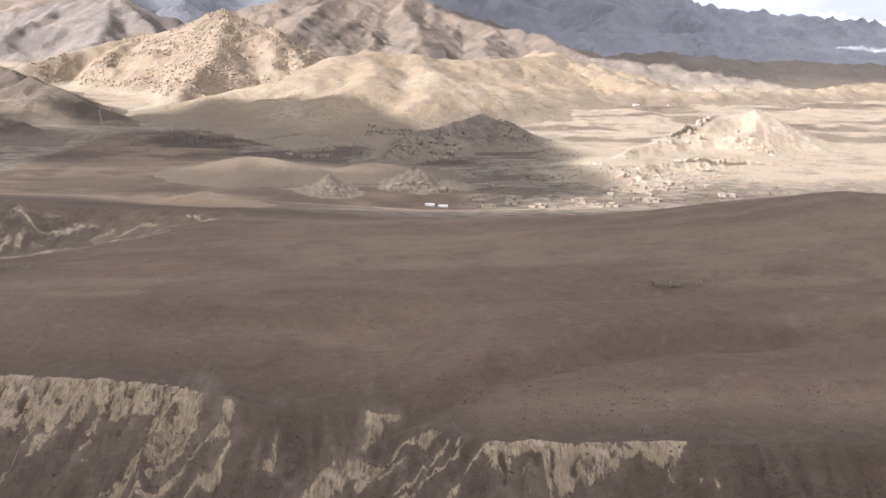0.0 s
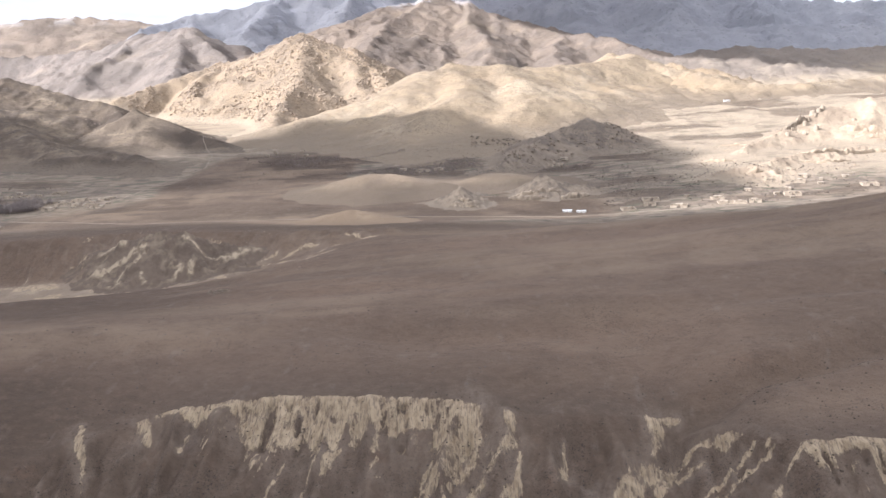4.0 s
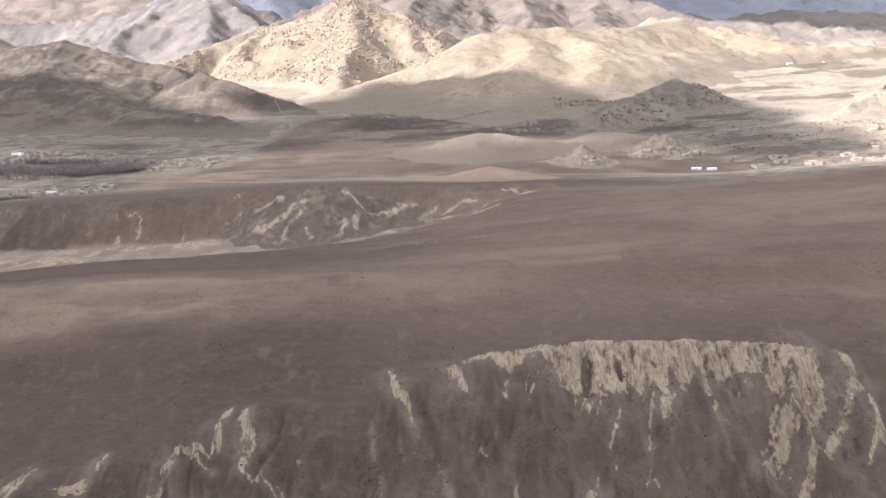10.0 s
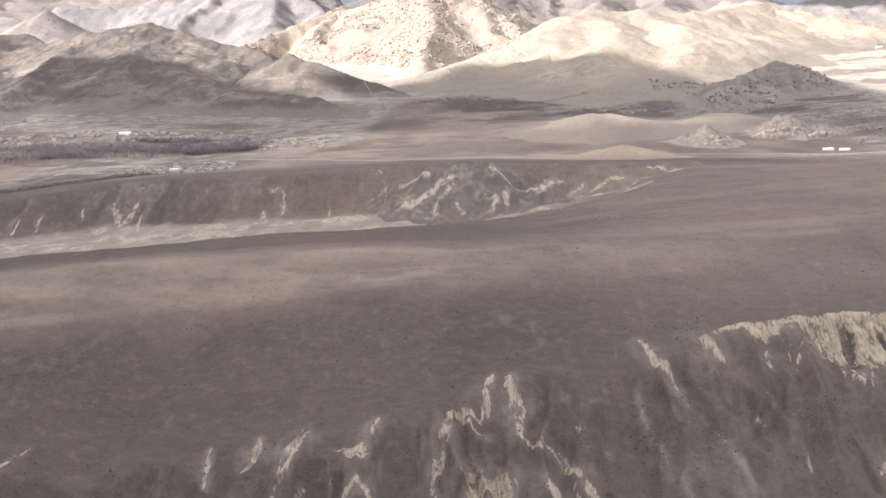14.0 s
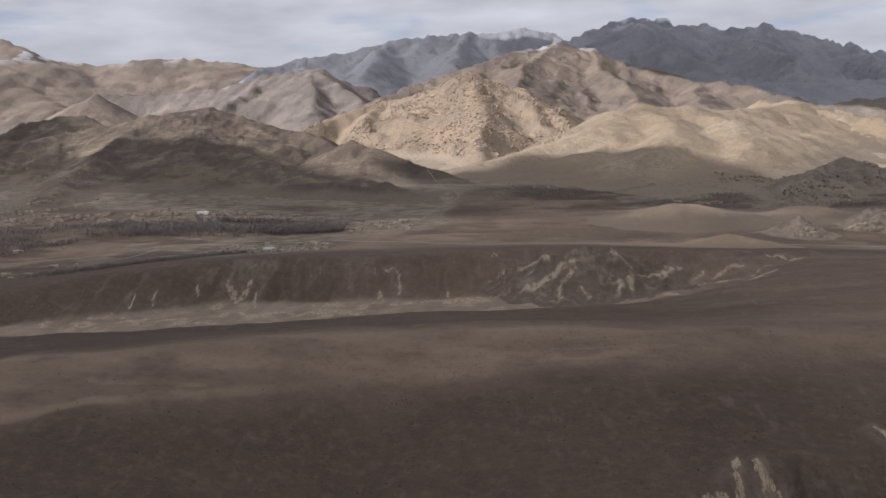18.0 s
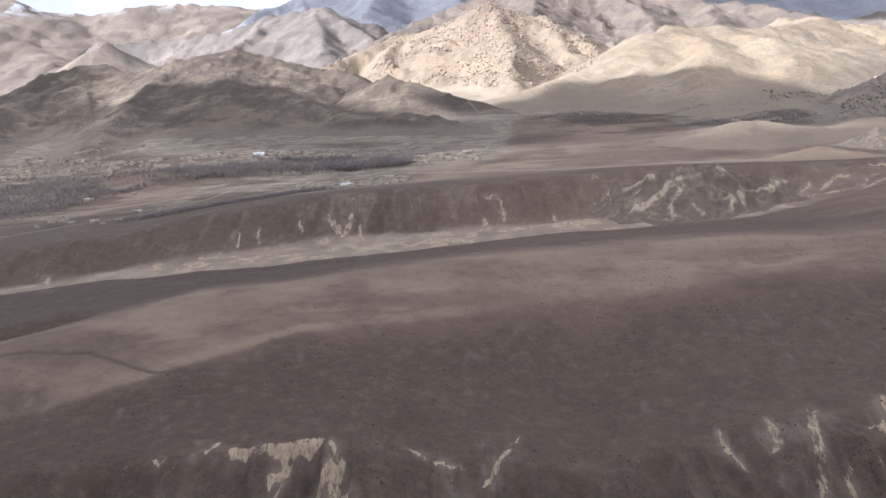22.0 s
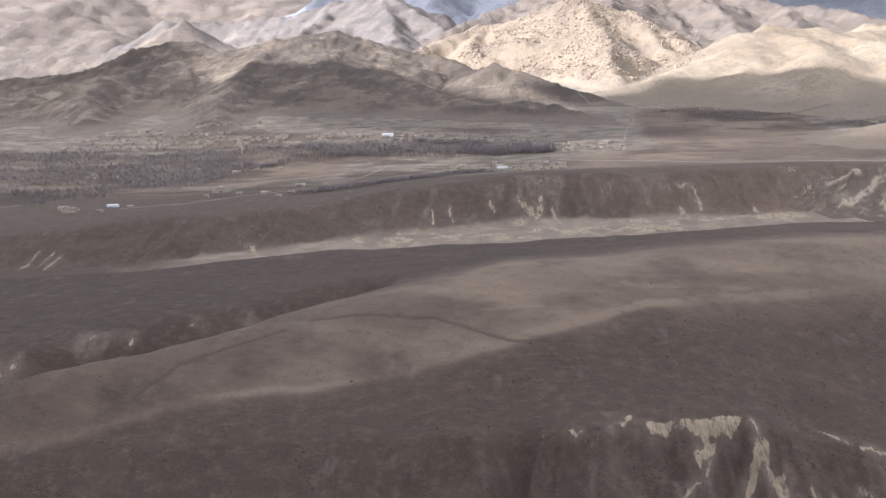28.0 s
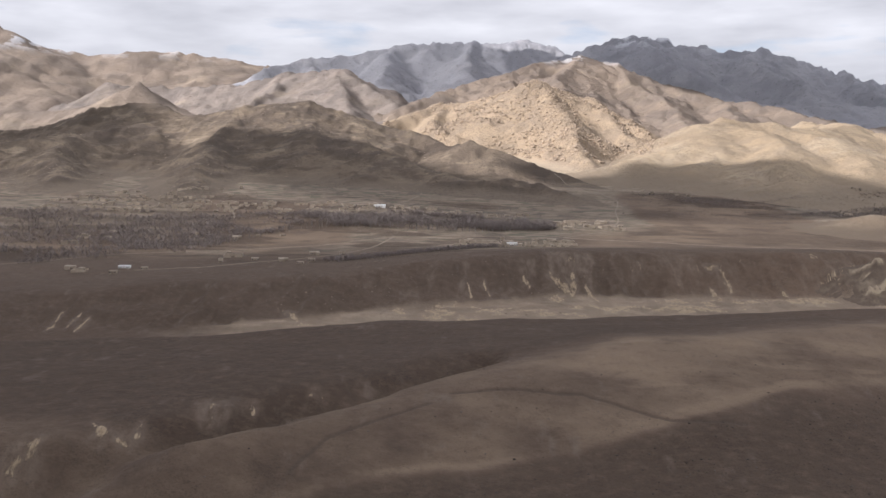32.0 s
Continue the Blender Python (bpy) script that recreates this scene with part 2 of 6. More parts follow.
def hill_material(name, low, high, rocky, clay=(0.55, 0.46, 0.33), rock_amount=0.35, size=1.0, patches=0.0, skirt=(0.330, 0.268, 0.196), boulders=0.0, cover=(0.50, 0.56)):
    """Bare hillside: two tones of soil, grey-brown rock by noise, pale scars and snow by masks."""
    m = Tree(name)
    large, mid, fine = m.noise(0.005 / size, 5), m.noise(0.03 / size, 7, rough=0.62), m.noise(0.25 / size, 6, rough=0.7)
    col = m.mix(m.step(large, 0.3, 0.7), low, high)
    streak = m.noise(0.02 / size, 6, (1.5, 0.5, 0.35))
    col = m.mix(m.maths("MULTIPLY", m.step(streak, 0.5, 0.72), 0.45), col, rocky)
    if patches:
        col = m.mix(m.maths("MULTIPLY", m.step(m.noise(0.013 / size, 6, (0.7, 1.2, 1.5), 0.6, 0.6), 0.47, 0.58), patches), col, tuple(0.55 * c for c in rocky))
        col = m.mix(m.maths("MULTIPLY", m.step(m.noise(0.017 / size, 6, (0.6, 1.3, 1.5), 0.6), 0.56, 0.68), patches), col, (0.300, 0.242, 0.176))
    rock = m.maths("MAXIMUM", m.maths("MULTIPLY", m.attr("rock"), m.step(mid, 0.40, 0.58)), m.maths("MULTIPLY", m.step(mid, 0.55, 0.66), rock_amount))
    col = m.mix(rock, col, rocky)
    col = m.mix(m.maths("MULTIPLY", m.step(fine, 0.56, 0.68), 0.55), col, tuple(0.45 * c for c in rocky))
    col = m.mix(m.maths("MULTIPLY", m.attr("pale"), m.step(m.noise(0.08 / size, 6, (1, 1, 0.4)), 0.3, 0.6)), col, clay)
    col = m.mix(m.maths("MULTIPLY", m.attr("skirt"), 0.85), col, skirt)
    if boulders:
        strewn = m.maths("MULTIPLY", m.maths("MAXIMUM", m.spots(0.16, (0.8, 0.8, 1.0), 0.62, 0.6), m.spots(0.07, (0.8, 0.8, 1.0), 0.55, 0.4)), m.step(m.noise(0.012, 5), 0.38, 0.55))
        col = m.mix(m.maths("MULTIPLY", strewn, boulders), col, tuple(0.55 * c for c in rocky))
    snow = m.maths("MULTIPLY", m.attr("snow"), m.step(m.noise(0.02 / size, 7), *cover))
    col = m.mix(snow, col, (0.82, 0.84, 0.88))
    m.bump(m.maths("ADD", fine, m.maths("MULTIPLY", mid, 3)), 0.6, 3.0 * size)
    return m.done(col)


def plain_material(name, a, b, scale=1.0, rough=0.9, vary=0.0):
    m = Tree(name)
    m.bsdf.inputs["Roughness"].default_value = rough
    col = m.mix(m.step(m.noise(scale, 6), 0.35, 0.65), a, b)
    if vary:
        col = m.mix(m.maths("MULTIPLY", m.random(), vary), col, tuple(0.45 * c for c in a))
    m.bump(m.noise(scale * 6, 5), 0.4, 0.05)
    return m.done(col)


def island_material(name, a, b, scale):
    m = Tree(name)
    col = m.mix(m.island(), a, b)
    col = m.mix(m.maths("MULTIPLY", m.step(m.noise(scale, 6), 0.5, 0.7), 0.5), col, tuple(0.5 * c for c in a))
    return m.done(col)


EARTH = earth_material()
TAN = hill_material("dry_tan_hillside", (0.285, 0.217, 0.143), (0.335, 0.262, 0.177), (0.200, 0.158, 0.117), clay=(0.420, 0.350, 0.258), rock_amount=0.4, skirt=(0.190, 0.150, 0.110), boulders=0.6)
ROCKY = hill_material("bouldery_hillside", (0.290, 0.222, 0.152), (0.342, 0.262, 0.180), (0.208, 0.166, 0.127), rock_amount=0.4, boulders=0.7)
BROWN = hill_material("brown_hillside", (0.118, 0.091, 0.068), (0.188, 0.147, 0.106), (0.078, 0.062, 0.051), rock_amount=0.45, size=0.8, patches=0.5, skirt=(0.150, 0.119, 0.090), boulders=0.45)
# the next three take aerial haze into their base colours: paler, greyer, flatter
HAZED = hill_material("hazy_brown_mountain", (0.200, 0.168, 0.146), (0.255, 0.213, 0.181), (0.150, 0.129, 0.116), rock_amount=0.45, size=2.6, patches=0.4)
MOUNTAIN = hill_material("grey_brown_mountain", (0.200, 0.158, 0.126), (0.252, 0.200, 0.156), (0.158, 0.131, 0.112), rock_amount=0.4, size=2.6, patches=0.4)
HAZE_GREY = hill_material("haze_grey_mountain_rock", (0.300, 0.298, 0.318), (0.350, 0.342, 0.352), (0.240, 0.242, 0.260), rock_amount=0.4, size=4.0)
DRYBROWN = hill_material("dry_brown_mound", (0.236, 0.180, 0.126), (0.290, 0.224, 0.158), (0.165, 0.126, 0.096), rock_amount=0.2, size=0.7, skirt=(0.140, 0.108, 0.080))
FOOTHILL = hill_material("dusky_foothill", (0.205, 0.170, 0.140), (0.255, 0.212, 0.172), (0.150, 0.126, 0.108), rock_amount=0.4, size=2.0)
UMBER = hill_material("umber_mound", (0.178, 0.130, 0.088), (0.225, 0.165, 0.112), (0.125, 0.093, 0.069), rock_amount=0.2, size=0.7, skirt=(0.190, 0.140, 0.096))
CLAYEY = hill_material("pale_clay_mound", (0.285, 0.222, 0.160), (0.342, 0.270, 0.194), (0.205, 0.158, 0.118), clay=(0.425, 0.348, 0.252), rock_amount=0.3, size=0.6, skirt=(0.290, 0.234, 0.172))
SNOWY = hill_material("snowy_crest", (0.300, 0.280, 0.270), (0.360, 0.340, 0.325), (0.220, 0.210, 0.205), rock_amount=0.2, size=4.0, cover=(0.22, 0.36))
SCREE = hill_material("scree_ridge", (0.190, 0.151, 0.114), (0.240, 0.192, 0.145), (0.122, 0.100, 0.083), rock_amount=0.45, size=0.6, skirt=(0.185, 0.148, 0.112), boulders=0.7)
KNOLL = hill_material("ribbed_clay_knoll", (0.185, 0.148, 0.112), (0.245, 0.196, 0.146), (0.105, 0.086, 0.071), clay=(0.370, 0.302, 0.222), rock_amount=0.45, size=0.4, skirt=(0.190, 0.154, 0.118))
BADLAND = hill_material("ribbed_badland", (0.140, 0.106, 0.080), (0.185, 0.142, 0.106), (0.095, 0.072, 0.056), clay=(0.400, 0.322, 0.226), rock_amount=0.3, size=0.35, skirt=(0.130, 0.098, 0.074))
MUD = plain_material("mud_plaster", (0.345, 0.286, 0.220), (0.440, 0.368, 0.285), 0.35, vary=0.35)
WHITEWASH = plain_material("whitewashed_plaster", (0.70, 0.68, 0.64), (0.80, 0.78, 0.74), 0.5)
ROOF = plain_material("packed_earth_roof", (0.360, 0.308, 0.245), (0.450, 0.388, 0.310), 0.4, vary=0.3)
TIN = plain_material("pale_tin_roof", (0.62, 0.64, 0.66), (0.74, 0.75, 0.76), 0.6, rough=0.5)
WOOD = plain_material("old_timber", (0.110, 0.080, 0.055), (0.160, 0.120, 0.085), 2.0)
PANE = plain_material("dark_window_pane", (0.030, 0.034, 0.040), (0.045, 0.050, 0.055), 1.0, rough=0.25)
DRYSTONE = plain_material("dry_stone", (0.190, 0.158, 0.124), (0.270, 0.226, 0.178), 0.9, vary=0.4)
BARK = plain_material("grey_poplar_bark", (0.200, 0.180, 0.160), (0.290, 0.270, 0.240), 1.5)
TWIGS = island_material("bare_twigs", (0.150, 0.128, 0.120), (0.270, 0.228, 0.205), 0.4)
SCRUB = island_material("dry_scrub", (0.052, 0.042, 0.034), (0.100, 0.079, 0.060), 0.8)
STONES = island_material("weathered_rock", (0.235, 0.186, 0.142), (0.390, 0.305, 0.222), 0.15)
RIDGE_STONE = island_material("brown_ridge_rock", (0.130, 0.106, 0.085), (0.270, 0.216, 0.166), 0.3)
STEPPE_STONE = island_material("dark_steppe_stone", (0.048, 0.041, 0.036), (0.120, 0.100, 0.084), 0.8)
DIRT = plain_material("packed_dirt_road", (0.190, 0.154, 0.118), (0.240, 0.196, 0.150), 0.12)

# ---- the lie of the land, in units of the plan ----
def lattice(ix, iy, seed):
    n = (ix.astype(np.int64) * 374761393 + iy.astype(np.int64) * 668265263 + seed * 974634777) & 0x7FFFFFFF
    n = ((n ^ (n >> 13)) * 1274126177) & 0x7FFFFFFF
    return ((n ^ (n >> 16)) & 0xFFFF).astype(np.float64) / 32767.5 - 1.0


def value_noise(x, y, seed):
    fx, fy = np.floor(x), np.floor(y)
    u, v = x - fx, y - fy
    u, v = u * u * u * (u * (u * 6 - 15) + 10), v * v * v * (v * (v * 6 - 15) + 10)
    a, b = lattice(fx, fy, seed), lattice(fx + 1, fy, seed)
    c, d = lattice(fx, fy + 1, seed), lattice(fx + 1, fy + 1, seed)
    return (a + (b - a) * u) * (1 - v) + (c + (d - c) * u) * v


def fbm(x, y, size, octaves, seed):
    out, amp, total = 0.0, 1.0, 0.0
    for k in range(octaves):
        f = 2.03 ** k / size
        out = out + amp * value_noise(x * f + 17.3 * k, y * f - 9.1 * k, seed + k)
        total += amp
        amp *= 0.5
    return out / total


def ridged(x, y, size, octaves, seed):
    out, amp, total = 0.0, 1.0, 0.0
    for k in range(octaves):
        f = 2.07 ** k / size
        out = out + amp * (1 - np.abs(value_noise(x * f + 5.7 * k, y * f + 3.3 * k, seed + k)) * 2)
        total += amp
        amp *= 0.5
    return out / total


def ease(v, low, high):
    t = np.clip((v - low) / (high - low), 0, 1)
    return t * t * (3 - 2 * t)


def along(x, y, line):
    """The distance from a broken line."""
    best = np.full(np.shape(x), 1e9)
    for (ax, ay), (bx, by) in zip(line, line[1:]):
        dx, dy = bx - ax, by - ay
        t = np.clip(((x - ax) * dx + (y - ay) * dy) / (dx * dx + dy * dy), 0, 1)
        best = np.minimum(best, np.hypot(x - ax - t * dx, y - ay - t * dy))
    return best


def along_tapered(x, y, line):
    """The distance from a broken line, and how far along it, from 0 to 1."""
    best, share = np.full(np.shape(x), 1e9), np.zeros(np.shape(x))
    runs = [math.hypot(b[0] - a[0], b[1] - a[1]) for a, b in zip(line, line[1:])]
    gone = 0.0
    for (ax, ay), (bx, by), run in zip(line, line[1:], runs):
        dx, dy = bx - ax, by - ay
        t = np.clip(((x - ax) * dx + (y - ay) * dy) / (run * run), 0, 1)
        d = np.hypot(x - ax - t * dx, y - ay - t * dy)
        share = np.where(d < best, (gone + t * run) / sum(runs), share)
        best = np.minimum(best, d)
        gone += run
    return best, share


# the lines across the valley, from near to far: x, then y and z there
TOE = ((-1500, -1100, -850, -700, -560, -400, -260, -60, 60, 500), (250, 260, 270, 290, 270, 290, 300, 330, 330, 320), (-70, -62, -62, -82, -68, -66, -72, -62, -48, -40))
BREAK = ((-1500, -1150, -950, -857, -788, -730, -660, -591, -515, -446, -367, -328, -271, -200, -140, -85, -33, 24, 120, 500),
         (340, 352, 370, 377, 388, 386, 396, 404, 412, 450, 489, 511, 509, 508, 491, 486, 487, 424, 415, 410),
         (-20, -12, -5, -2, -2, -13, -22, -16, -12, 0, 1, 6, 13, 11, 11, 4, -2, 10, 14, 22))
CREST = ((-1500, -1300, -1130, -1050, -900, -750, -550, -350, -170, 50, 200, 400, 600), (470, 440, 395, 440, 525, 565, 600, 600, 640, 680, 680, 700, 700), (6, 10, 18, 19, 35, 38, 36, 30, 30, 37, 43, 60, 66))
RIM = ((-1500, -1400, -1250, -1050, -885, -750, -640, -530, -420, -300, -170, 30, 200, 380, 480, 600), (620, 630, 650, 690, 715, 750, 765, 790, 830, 890, 950, 940, 895, 850, 860, 880), (2, 3, 6, 12, 11, 10, 15, 12, 9, 18, 24, 30, 52, 80, 76, 70))
BED = ((-1500, -1400, -1250, -1060, -885, -750, -600, -470, -350, -250, 30, 200, 400, 600), (690, 695, 715, 820, 825, 845, 870, 905, 940, 985, 1010, 980, 940, 960), (-24, -23, -20, -18, -17, -16, -14, -8, 3, 18, 20, 34, 60, 55))
FOOT = ((-1500, -1400, -1250, -1060, -885, -750, -600, -470, -350, -250, 30, 200, 400, 600), (735, 745, 760, 870, 935, 950, 945, 955, 985, 1010, 1060, 1070, 1050, 1060), (-22, -20, -18, -14, -11, -12, -10, -6, 6, 17, 8, 8, 26, 24))
SHELF = ((-1500, -1400, -1300, -1120, -1020, -870, -700, -560, -400, -250, 30, 200, 400, 600), (840, 860, 880, 930, 980, 1035, 1040, 1040, 1050, 1060, 1110, 1120, 1120, 1120), (-4, 0, 7, 13, 22, 28, 27, 30, 23, 18, -2, 0, 6, 8))
FLOOR = ((-1900, -1300, -1100, -920, -700, -400, -200, -15, 300, 600, 1500), (1150, 1180, 1230, 1240, 1250, 1250, 1250, 1255, 1250, 1250, 1250), (-4, 3, 7, 8, 11, 8, 2, -7, -3, 0, 4))
FIELDS = ((-2000, -1360, -1150, -880, -700, -400, 0, 130, 400, 1500), (1500,) * 10, (36, 26, 28, 17, 20, 15, 10, 16, 18, 20))
UPPER = ((-3000, -1200, -730, -400, 0, 400, 900, 2500), (1960,) * 8, (70, 60, 44, 34, 34, 34, 38, 45))
OUTER = ((-4000, -600, 500, 2500), (2650,) * 4, (110, 84, 62, 62))
FAR = ((-5000, 0, 3000), (3600,) * 3, (150, 130, 90))
LAST = ((-9000, 9000), (7100,) * 2, (260, 220))
LINES = (TOE, BREAK, CREST, RIM, BED, FOOT, SHELF, FLOOR, FIELDS, UPPER, OUTER, FAR, LAST)
SOFT = (0.15, 0.55, 0.8, 0.5, 0.5, 0.75, 0.7, 0.6, 0.5, 0.5, 0.5, 0.5)

# pale scars where the clay is bare: broken lines down the slopes, with a half-width
CLIFF_SCARS = (
    (1.4, ((-373, 496), (-366, 478), (-360, 465), (-354, 448))), (1.4, ((-306, 486), (-307, 472))), (2.6, ((-337, 498), (-328, 485))), (0.9, ((-322, 442), (-319, 436))), (0.8, ((-304, 417), (-305, 404))),
    (1.6, ((-260, 471), (-263, 459))), (0.9, ((-245, 465), (-254, 442))), (1.4, ((-262, 428), (-264, 418), (-273, 405))), (1.0, ((-226, 471), (-235, 438))), (1.2, ((-220, 474), (-224, 455))),
    (2.5, ((-196, 486), (-196, 471))), (1.7, ((-194, 467), (-196, 452))), (8.0, ((-141, 484), (-151, 462), (-163, 448), (-174, 430))),
)
EAST_SCARS = (
    (1.9, ((-183, 403), (-178, 395))), (2.6, ((-212, 401), (-216, 392))), (2.1, ((-154, 430), (-159, 421))), (2.0, ((-161, 412), (-175, 393))),
    (2.0, ((-24, 492), (-41, 491), (-37, 480), (-43, 467))), (1.6, ((-33, 490), (-38, 478))), (1.8, ((0, 450), (-11, 458), (-25, 468))), (3.6, ((-25, 466), (-45, 459), (-65, 439), (-76, 429))), (4.2, ((-20, 452), (-32, 456), (-44, 449))),
    (1.8, ((11, 433), (-4, 431), (-20, 427), (-32, 414))), (2.0, ((19, 422), (11, 416), (1, 404), (-8, 392))), (1.0, ((12, 436), (8, 437))), (1.6, ((4, 442), (-10, 437), (-24, 432))), (3.4, ((-141, 480), (-150, 462), (-165, 451), (-176, 437))),
    (2.6, ((-120, 487), (-118, 468), (-136, 442), (-158, 420), (-167, 409))), (2.2, ((-115, 461), (-117, 440), (-132, 417))), (1.2, ((-90, 470), (-96, 440))),
)
MIDDLE_SCARS = (
    (1.8, ((-571, 416), (-570, 398), (-575, 392))), (1.5, ((-552, 420), (-553, 407), (-556, 394))), (1.6, ((-513, 427), (-516, 415), (-521, 403), (-531, 398))), (1.8, ((-482, 392), (-479, 407), (-478, 427), (-472, 429), (-458, 422))),
    (1.9, ((-458, 455), (-458, 434))), (2.6, ((-447, 454), (-442, 437), (-441, 420), (-431, 407))), (0.9, ((-432, 415), (-421, 404), (-414, 395))), (0.9, ((-596, 410), (-594, 397), (-590, 380))), (0.8, ((-417, 392), (-405, 360), (-398, 330))),
)
SPOON_SCARS = (
    (5.0, ((-462, 372), (-464, 384), (-458, 392), (-450, 386), (-452, 374))), (1.0, ((-477, 412), (-479, 394), (-484, 385), (-480, 376), (-474, 366))), (1.6, ((-477, 411), (-477, 425), (-470, 433), (-460, 430))), (1.5, ((-455, 458), (-459, 439), (-460, 432))),
    (1.3, ((-423, 411), (-412, 394), (-408, 385), (-405, 370))), (2.2, ((-429, 393), (-423, 378))), (0.6, ((-380, 460), (-376, 439), (-370, 407), (-360, 378))), (0.6, ((-347, 439), (-336, 403), (-329, 375))), (0.9, ((-550, 417), (-552, 397), (-557, 382), (-561, 361))),
)
HOLLOW_SCARS = (
    (0.8, ((-554, 417), (-548, 418))), (1.1, ((-556, 393), (-558, 380))), (1.3, ((-562, 374), (-562, 366), (-565, 359), (-558, 359))), (0.9, ((-577, 363), (-572, 352))), (1.3, ((-545, 382), (-548, 375), (-545, 367))), (1.7, ((-516, 404), (-525, 395), (-525, 402))),
    (1.6, ((-511, 378), (-516, 385), (-524, 375))), (0.8, ((-541, 361), (-530, 367))), (1.1, ((-527, 360), (-520, 364), (-513, 361))), (1.2, ((-557, 334), (-550, 341), (-534, 351))), (1.6, ((-552, 340), (-549, 333))), (0.9, ((-517, 350), (-518, 342))), (1.8, ((-507, 347), (-506, 337))),
)
TABLE_SCARS = (
    (0.8, ((-862, 373), (-857, 373))), (2.0, ((-842, 377), (-838, 379), (-834, 385))), (1.8, ((-802, 382), (-799, 376), (-806, 371), (-806, 364))), (1.0, ((-800, 371), (-805, 360), (-815, 350), (-821, 341), (-827, 329))),
    (1.7, ((-780, 386), (-775, 381), (-779, 371), (-786, 361))), (1.2, ((-786, 361), (-793, 350), (-805, 343), (-816, 333))), (2.4, ((-778, 372), (-773, 361), (-767, 355), (-766, 349))), (0.9, ((-759, 363), (-757, 353))), (0.9, ((-749, 367), (-746, 358), (-748, 351))),
)
WEST_SCARS = (
    (1.0, ((-736, 374), (-732, 365))), (0.8, ((-746, 400), (-733, 387), (-719, 383))), (1.1, ((-692, 412), (-699, 394), (-709, 379))), (1.2, ((-721, 348), (-721, 344))), (2.3, ((-680, 348), (-669, 349), (-665, 350))), (0.8, ((-653, 349), (-640, 344), (-634, 339))),
    (1.7, ((-1179, 429), (-1169, 419), (-1167, 409))), (1.4, ((-1156, 432), (-1153, 419))), (2.2, ((-1160, 417), (-1156, 416))), (2.6, ((-1130, 464), (-1123, 448))), (1.9, ((-1107, 467), (-1106, 459))), (1.7, ((-1081, 484), (-1077, 490), (-1071, 482))), (1.4, ((-1052, 505), (-1048, 497))), (2.6, ((-1196, 408), (-1206, 392))),
)
RAVINE_SCARS = (
    (2.4, ((-899, 984), (-888, 962), (-878, 941))), (2.2, ((-878, 941), (-874, 968), (-873, 993))), (2.6, ((-726, 1006), (-706, 1006), (-701, 974))), (2.6, ((-725, 973), (-719, 953))), (1.3, ((-653, 987), (-643, 946))), (1.5, ((-862, 970), (-853, 929))),
    (1.3, ((-929, 969), (-923, 952))), (1.2, ((-972, 957), (-965, 925))), (1.1, ((-989, 939), (-985, 914))), (0.9, ((-1363, 775), (-1366, 800), (-1368, 820))), (0.9, ((-1335, 770), (-1334, 803))), (2.0, ((-1159, 839), (-1140, 806))), (0.8, ((-1350, 785), (-1346, 808))),
)
BADLAND_SCARS = (
    (3.0, ((-603, 981), (-572, 990), (-538, 1020))), (2.6, ((-331, 945), (-297, 971))), (3.5, ((-292, 1026), (-272, 1010), (-258, 1022))),
    (2.6, ((-421, 943), (-411, 919), (-397, 901))), (2.2, ((-438, 935), (-426, 949))), 
)
SPUR_SCARS = ((2.6, ((-418, 965), (-410, 987), (-397, 998), (-384, 1003))), (2.6, ((-382, 978), (-368, 999))), (2.8, ((-363, 979), (-348, 996), (-323, 1007))), (2.8, ((-324, 959), (-307, 992), (-293, 999))), (1.8, ((-415, 939), (-394, 971), (-367, 967), (-335, 956))))
STREAKS = CLIFF_SCARS + EAST_SCARS + MIDDLE_SCARS + SPOON_SCARS + HOLLOW_SCARS + TABLE_SCARS + WEST_SCARS + RAVINE_SCARS + BADLAND_SCARS + SPUR_SCARS
MOUND_SCARS = ((2.4, ((-604, 972), (-582, 977), (-564, 988), (-539, 984))), (1.6, ((-590, 966), (-571, 974), (-552, 978))), (2.6, ((-567, 949), (-548, 956), (-527, 968), (-509, 972))), (1.9, ((-509, 970), (-514, 958), (-527, 943), (-527, 921))),
               (1.3, ((-469, 980), (-453, 977), (-434, 974), (-418, 968))), (2.2, ((-474, 952), (-463, 943), (-468, 925), (-489, 914))), (2.2, ((-580, 940), (-552, 930), (-530, 918))), (1.4, ((-455, 950), (-450, 932), (-456, 918))), (1.2, ((-505, 938), (-498, 922)))) + SPUR_SCARS
# the bare cliffs along the break of the slope: x, and how far each hangs down there
CLIFFS = (((-334, -329, -306, -293, -277, -260, -243, -228, -212, -196, -180, -165, -152, -138, -133), (0, 3, 13, 19, 26, 29, 38, 44, 36, 28, 38, 38, 32, 22, 0)),
          ((-831, -828, -815, -803, -798, -786, -783), (0, 4, 4.5, 5, 8, 4, 0)), ((20, 24, 36, 53, 69, 80, 92, 116, 124), (0, 16, 28, 30, 26, 14, 8, 10, 0)))
GULLIES = ((13, 16, ((-985, 540), (-1040, 492), (-1090, 458), (-1150, 405), (-1230, 360), (-1330, 320))), (10, 14, ((320, 556), (168, 548), (94, 533), (41, 514), (7, 496), (-27, 480), (-43, 448), (-61, 414), (-76, 330))), (5, 22, ((-640, 520), (-660, 440), (-675, 350))),
           (5, 16, ((-395, 480), (-392, 420), (-380, 330))), (5, 22, ((420, 700), (250, 640), (60, 640), (-80, 600), (-200, 590))), (4, 14, ((-110, 520), (-105, 440), (-108, 350))), (6, 18, ((-745, 400), (-738, 350), (-730, 300))))
